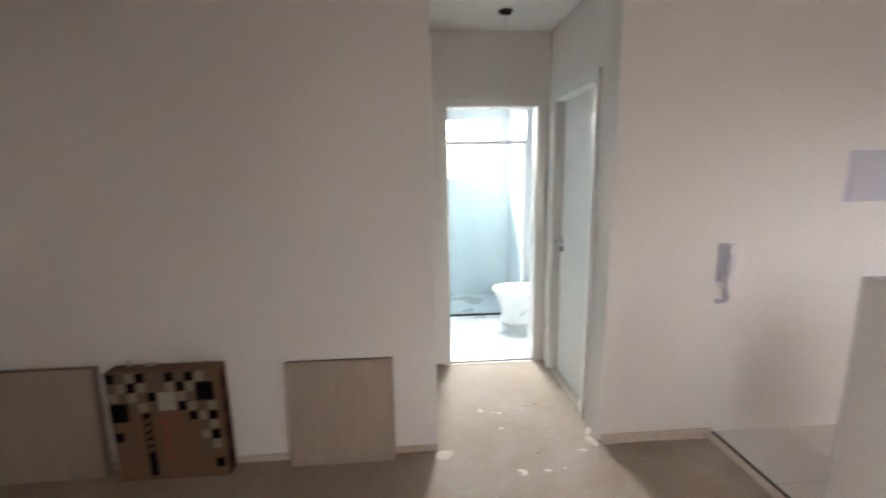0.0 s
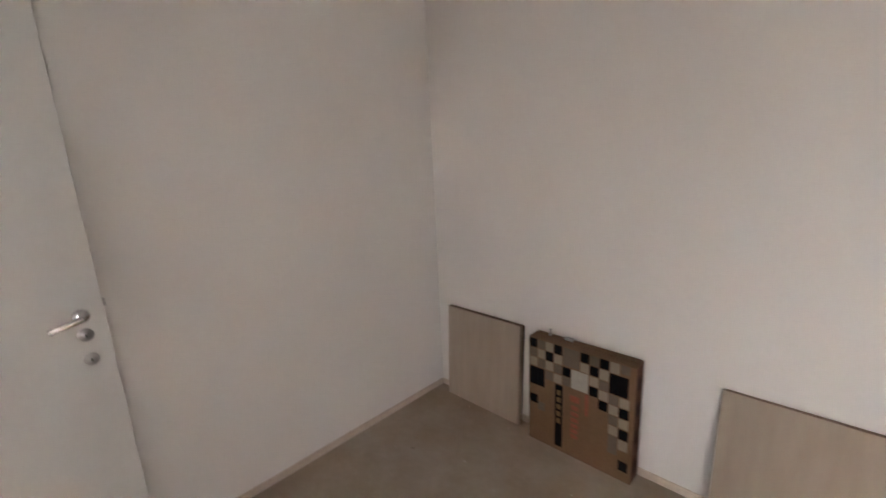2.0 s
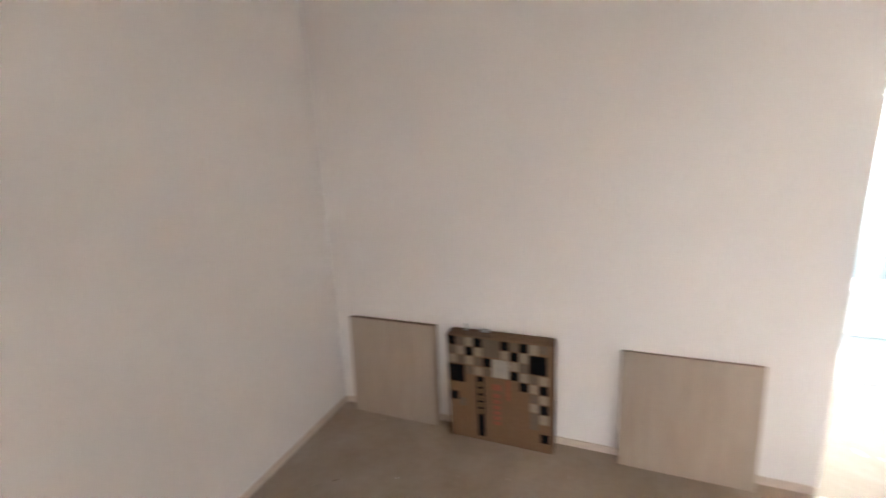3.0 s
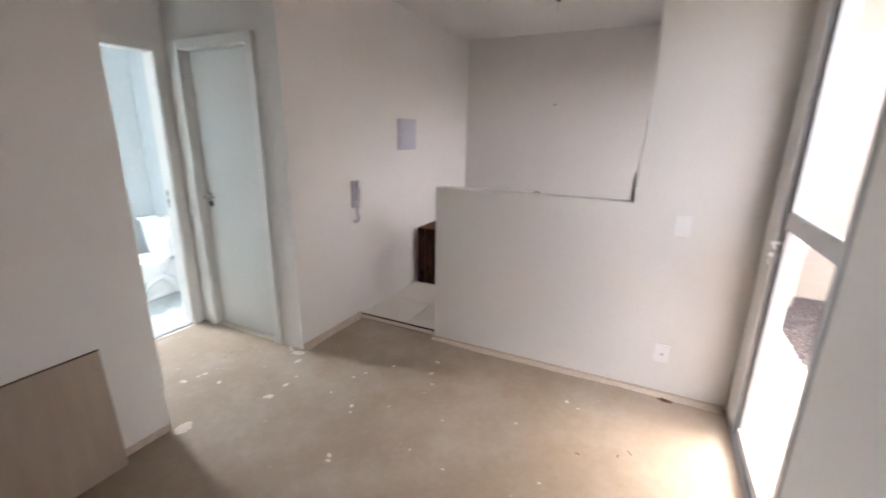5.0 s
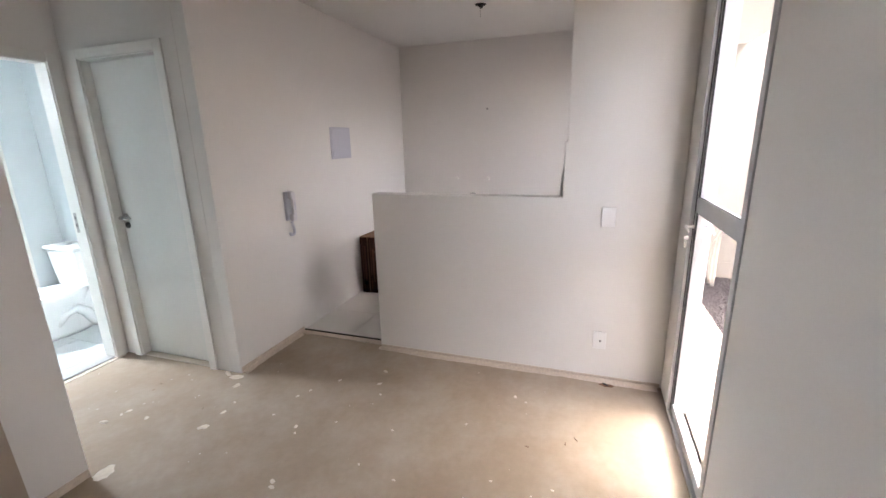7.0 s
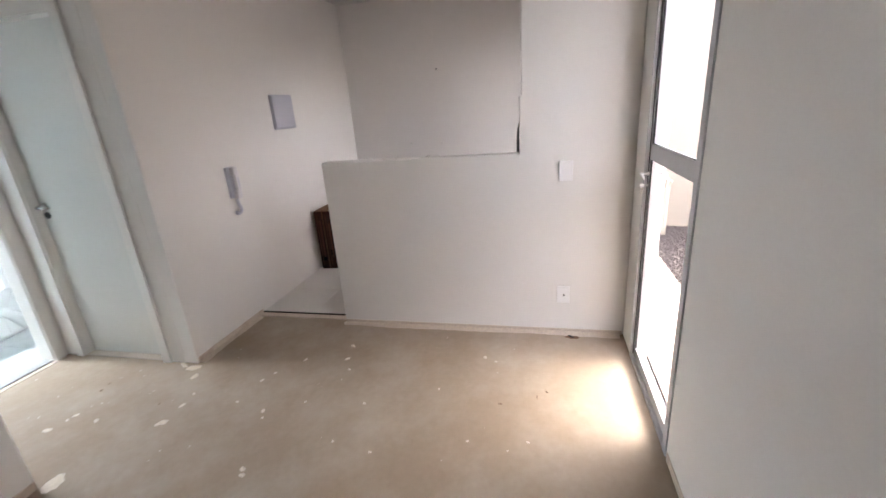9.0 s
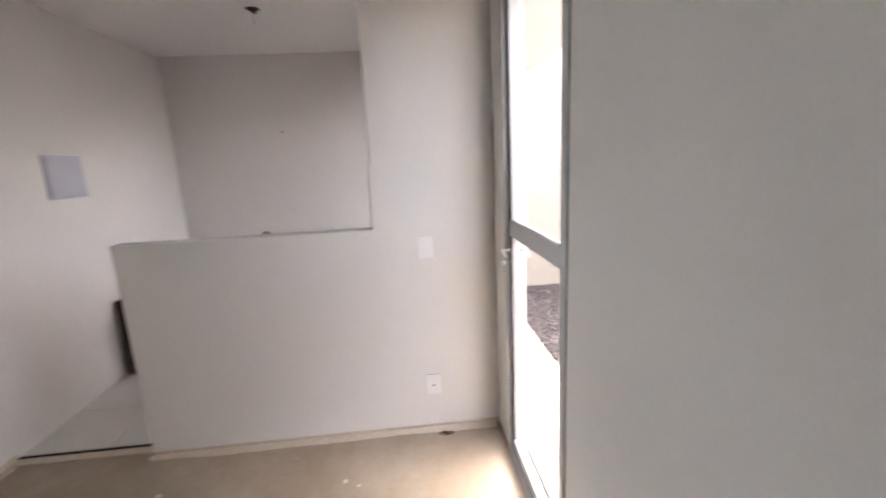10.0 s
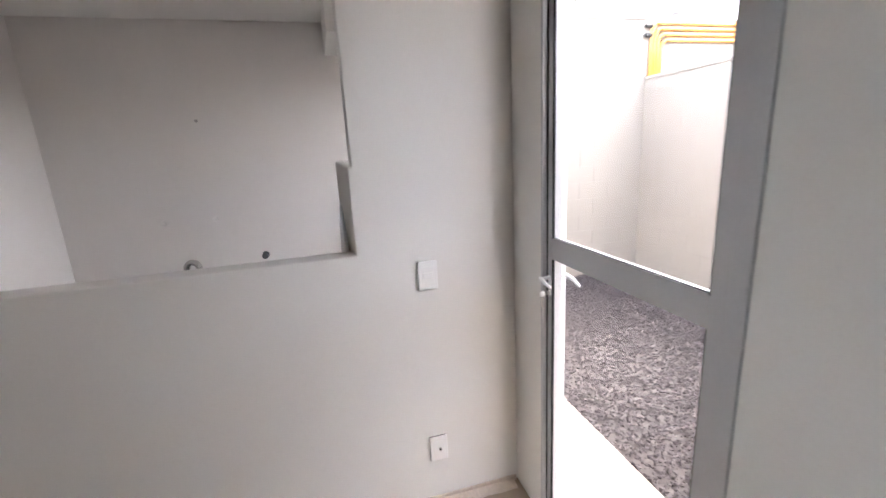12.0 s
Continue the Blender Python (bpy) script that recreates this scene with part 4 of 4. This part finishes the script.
def gravel():
    r = np.random.default_rng(7)
    n = 36000
    cx, cy = r.uniform(0.7, 4.54, n), r.uniform(-5.86, -3.40, n)
    base = np.array([[1, 0, 0], [-1, 0, 0], [0, 1, 0], [0, -1, 0], [0, 0, 1], [0, 0, -1]], float)
    tri = np.array([[0, 2, 4], [2, 1, 4], [1, 3, 4], [3, 0, 4], [2, 0, 5], [1, 2, 5], [3, 1, 5], [0, 3, 5]])
    size = r.uniform(0.005, 0.0150, (n, 1, 1)) * r.uniform(0.6, 1.25, (n, 6, 1))
    a, b = r.uniform(0, 6.28, n), r.uniform(-0.8, 0.8, n)
    pts = base[None] * size
    pts[..., 2] *= 0.75
    x = pts[..., 0] * np.cos(b)[:, None] + pts[..., 2] * np.sin(b)[:, None]
    z = -pts[..., 0] * np.sin(b)[:, None] + pts[..., 2] * np.cos(b)[:, None]
    y = pts[..., 1]
    px = x * np.cos(a)[:, None] - y * np.sin(a)[:, None] + cx[:, None]
    py = x * np.sin(a)[:, None] + y * np.cos(a)[:, None] + cy[:, None]
    pz = z - 0.118 + r.uniform(-0.004, 0.020, n)[:, None] + 0.012 * np.sin(cx * 3.1)[:, None] * np.cos(cy * 2.3)[:, None]
    vs = np.stack([px, py, pz], -1).reshape(-1, 3)
    fs = (tri[None] + 6 * np.arange(n)[:, None, None]).reshape(-1, 3)
    me = bpy.data.meshes.new("gravel")
    me.from_pydata(vs.tolist(), [], fs.tolist())
    me.materials.append(GRAVEL)
    tagged(new("gravel", me), "loose grey-brown crushed gravel filling the patio", "gravel", kind="stuff")


gravel()

XT, YL = 4.55, -5.876
tall = structure("wall_yard_tall", box(bmesh.new(), XT + 0.002, -9.0, -0.30, XT + 0.15, YS - 0.10, 2.91), YARDWALL, "tall cream painted block wall of the patio", "wall")
low = structure("wall_yard_low", box(bmesh.new(), -3.0, YL - 0.15, -0.30, XT, YL - 0.002, 2.25), YARDWALL, "lower cream painted block wall of the patio", "wall")
# added wall, out of view; its length sets the light reaching the entrance
structure("wall_porch", box(bmesh.new(), -1.57, -4.5, -0.12, -1.45, YS - 0.102, 2.378), YARDWALL, "plain cream wall added out of view to limit light at the entrance", "wall")
structure("wall_yard_west", box(bmesh.new(), -3.15, YL - 0.15, -0.30, -3.0, YS - 0.1, 2.25), YARDWALL, "cream painted patio wall", "wall")
structure("coping_tall", box(bmesh.new(), XT - 0.015, -9.0, 2.91, XT + 0.17, YS - 0.10, 2.94, 0.004), YARDWALL, "cream mortar coping on the tall wall", "coping")
structure("coping_low", box(bmesh.new(), -3.0, YL - 0.17, 2.25, XT - 0.016, YL + 0.015, 2.28, 0.004), YARDWALL, "cream mortar coping on the low wall", "coping")

# conduits on the tall wall beyond the low one
pg = thing("pipe_run", "bundle of orange conduits fixed on the tall wall", "pipes", (XT, -5.835, 2.555))
for k in range(4):
    z, y = 0.32 - 0.062 * k, -0.02 - 0.045 * k
    part("conduit", tube(bmesh.new(), [(-0.035, -3.0, z), (-0.035, y - 0.16, z)] + arc(lambda s: (-0.035, y - 0.16 + 0.10 * math.sin(1.5708 * s), z - 0.10 + 0.10 * math.cos(1.5708 * s)), 6) + [(-0.035, y - 0.06, -0.6)], 0.022, 10), ORANGE, pg, "", True)
for z in (0.30, 0.20):
    part("pipe_end", lathe(bmesh.new(), [(0.020, 0), (0.024, 0.03), (0.024, 0.09)], 12, pose(-0.035, 0.02, z - 0.02, 90, 0, 0)), DARK, pg, "dark open pipe end", True)

# pale hose rising from the gravel by the walkway
hs = thing("hose", "two pale flexible hoses rising out of the gravel", "hose", (4.15, -3.62, -0.11))
for dx, hgt in ((0.0, 0.62), (0.13, 0.50)):
    part("hose_length", tube(bmesh.new(), arc(lambda s: (dx + 0.10 * math.sin(2.4 * s), -0.05 * s, hgt * math.sin(1.6 * s)), 12), 0.022, 10), YARDWALL, hs, "", True)

# far grey building over the wall
fb = thing("far_building", "grey rendered building with a white roof edge far off", "building", (12.0, -11.9, -0.3))
part("wall", box(bmesh.new(), 0, -1.55, 0, 0.5, 0, 7.4), FARGREY, fb)
part("roof", box(bmesh.new(), -0.2, -1.75, 7.4, 0.7, 0.2, 7.6, 0.02), ROOFW, fb)


part("eave", tube(bmesh.new(), [(-0.3, -0.95, 5.59), (-0.3, -2.8, 6.05)], 0.09, 8), ROOFW, fb, "sloping white roof edge")


# ---- tiles, piece by piece ----
def tiles(parent, material, x0, x1, y0, y1, z, size, joint=0.003):
    cache = {}
    x = x0
    while x < x1 - 0.02:
        wx = min(size, x1 - x)
        y = y1
        while y > y0 + 0.02:
            wy = min(size, y - y0)
            key = (round(wx, 3), round(wy, 3))
            if key not in cache:
                cache[key] = mesh_of("tile", box(bmesh.new(), 0, -wy + joint, 0, wx - joint, 0, 0.008, 0.0012), material)
            ob = new("tile", cache[key])
            ob.parent = parent
            ob.location = (x, y, z)
            y -= size
        x += size


tiles(kitchen_floor, FLOORTILE, 1.708, XK, YS, YN, 0.005, 0.45)
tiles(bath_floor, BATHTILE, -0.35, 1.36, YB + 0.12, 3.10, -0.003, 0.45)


def blocks(parent, axis, face, u0, u1, z0, z1, back):
    """Painted concrete blocks in running bond, with shallow joints."""
    cache = {}
    row, z = 0, z0
    while z < z1 - 0.01:
        hz = min(0.2, z1 - z)
        u = u0 - (0.2 if row % 2 else 0.0)
        while u < u1 - 0.01:
            a, b = max(u, u0), min(u + 0.4, u1)
            if b - a > 0.03:
                key = (round(b - a, 3), round(hz, 3))
                if key not in cache:
                    s = (-0.001, 0, 0, 0.004, b - a - 0.0032, hz - 0.004) if axis == "x" else (0, 0, 0, b - a - 0.0032, 0.005, hz - 0.004)
                    cache[key] = mesh_of("block", box(bmesh.new(), *s, 0.001), YARDWALL)
                ob = new("block", cache[key])
                ob.parent = parent
                ob.location = (face, a, z) if axis == "x" else (a, face, z)
            u += 0.4
        z += 0.2
        row += 1


blocks(tall, "x", XT, -7.6, -3.40, -0.12, 2.90, 0.15)
blocks(low, "y", YL - 0.004, 2.15, XT, -0.12, 2.24, 0.15)
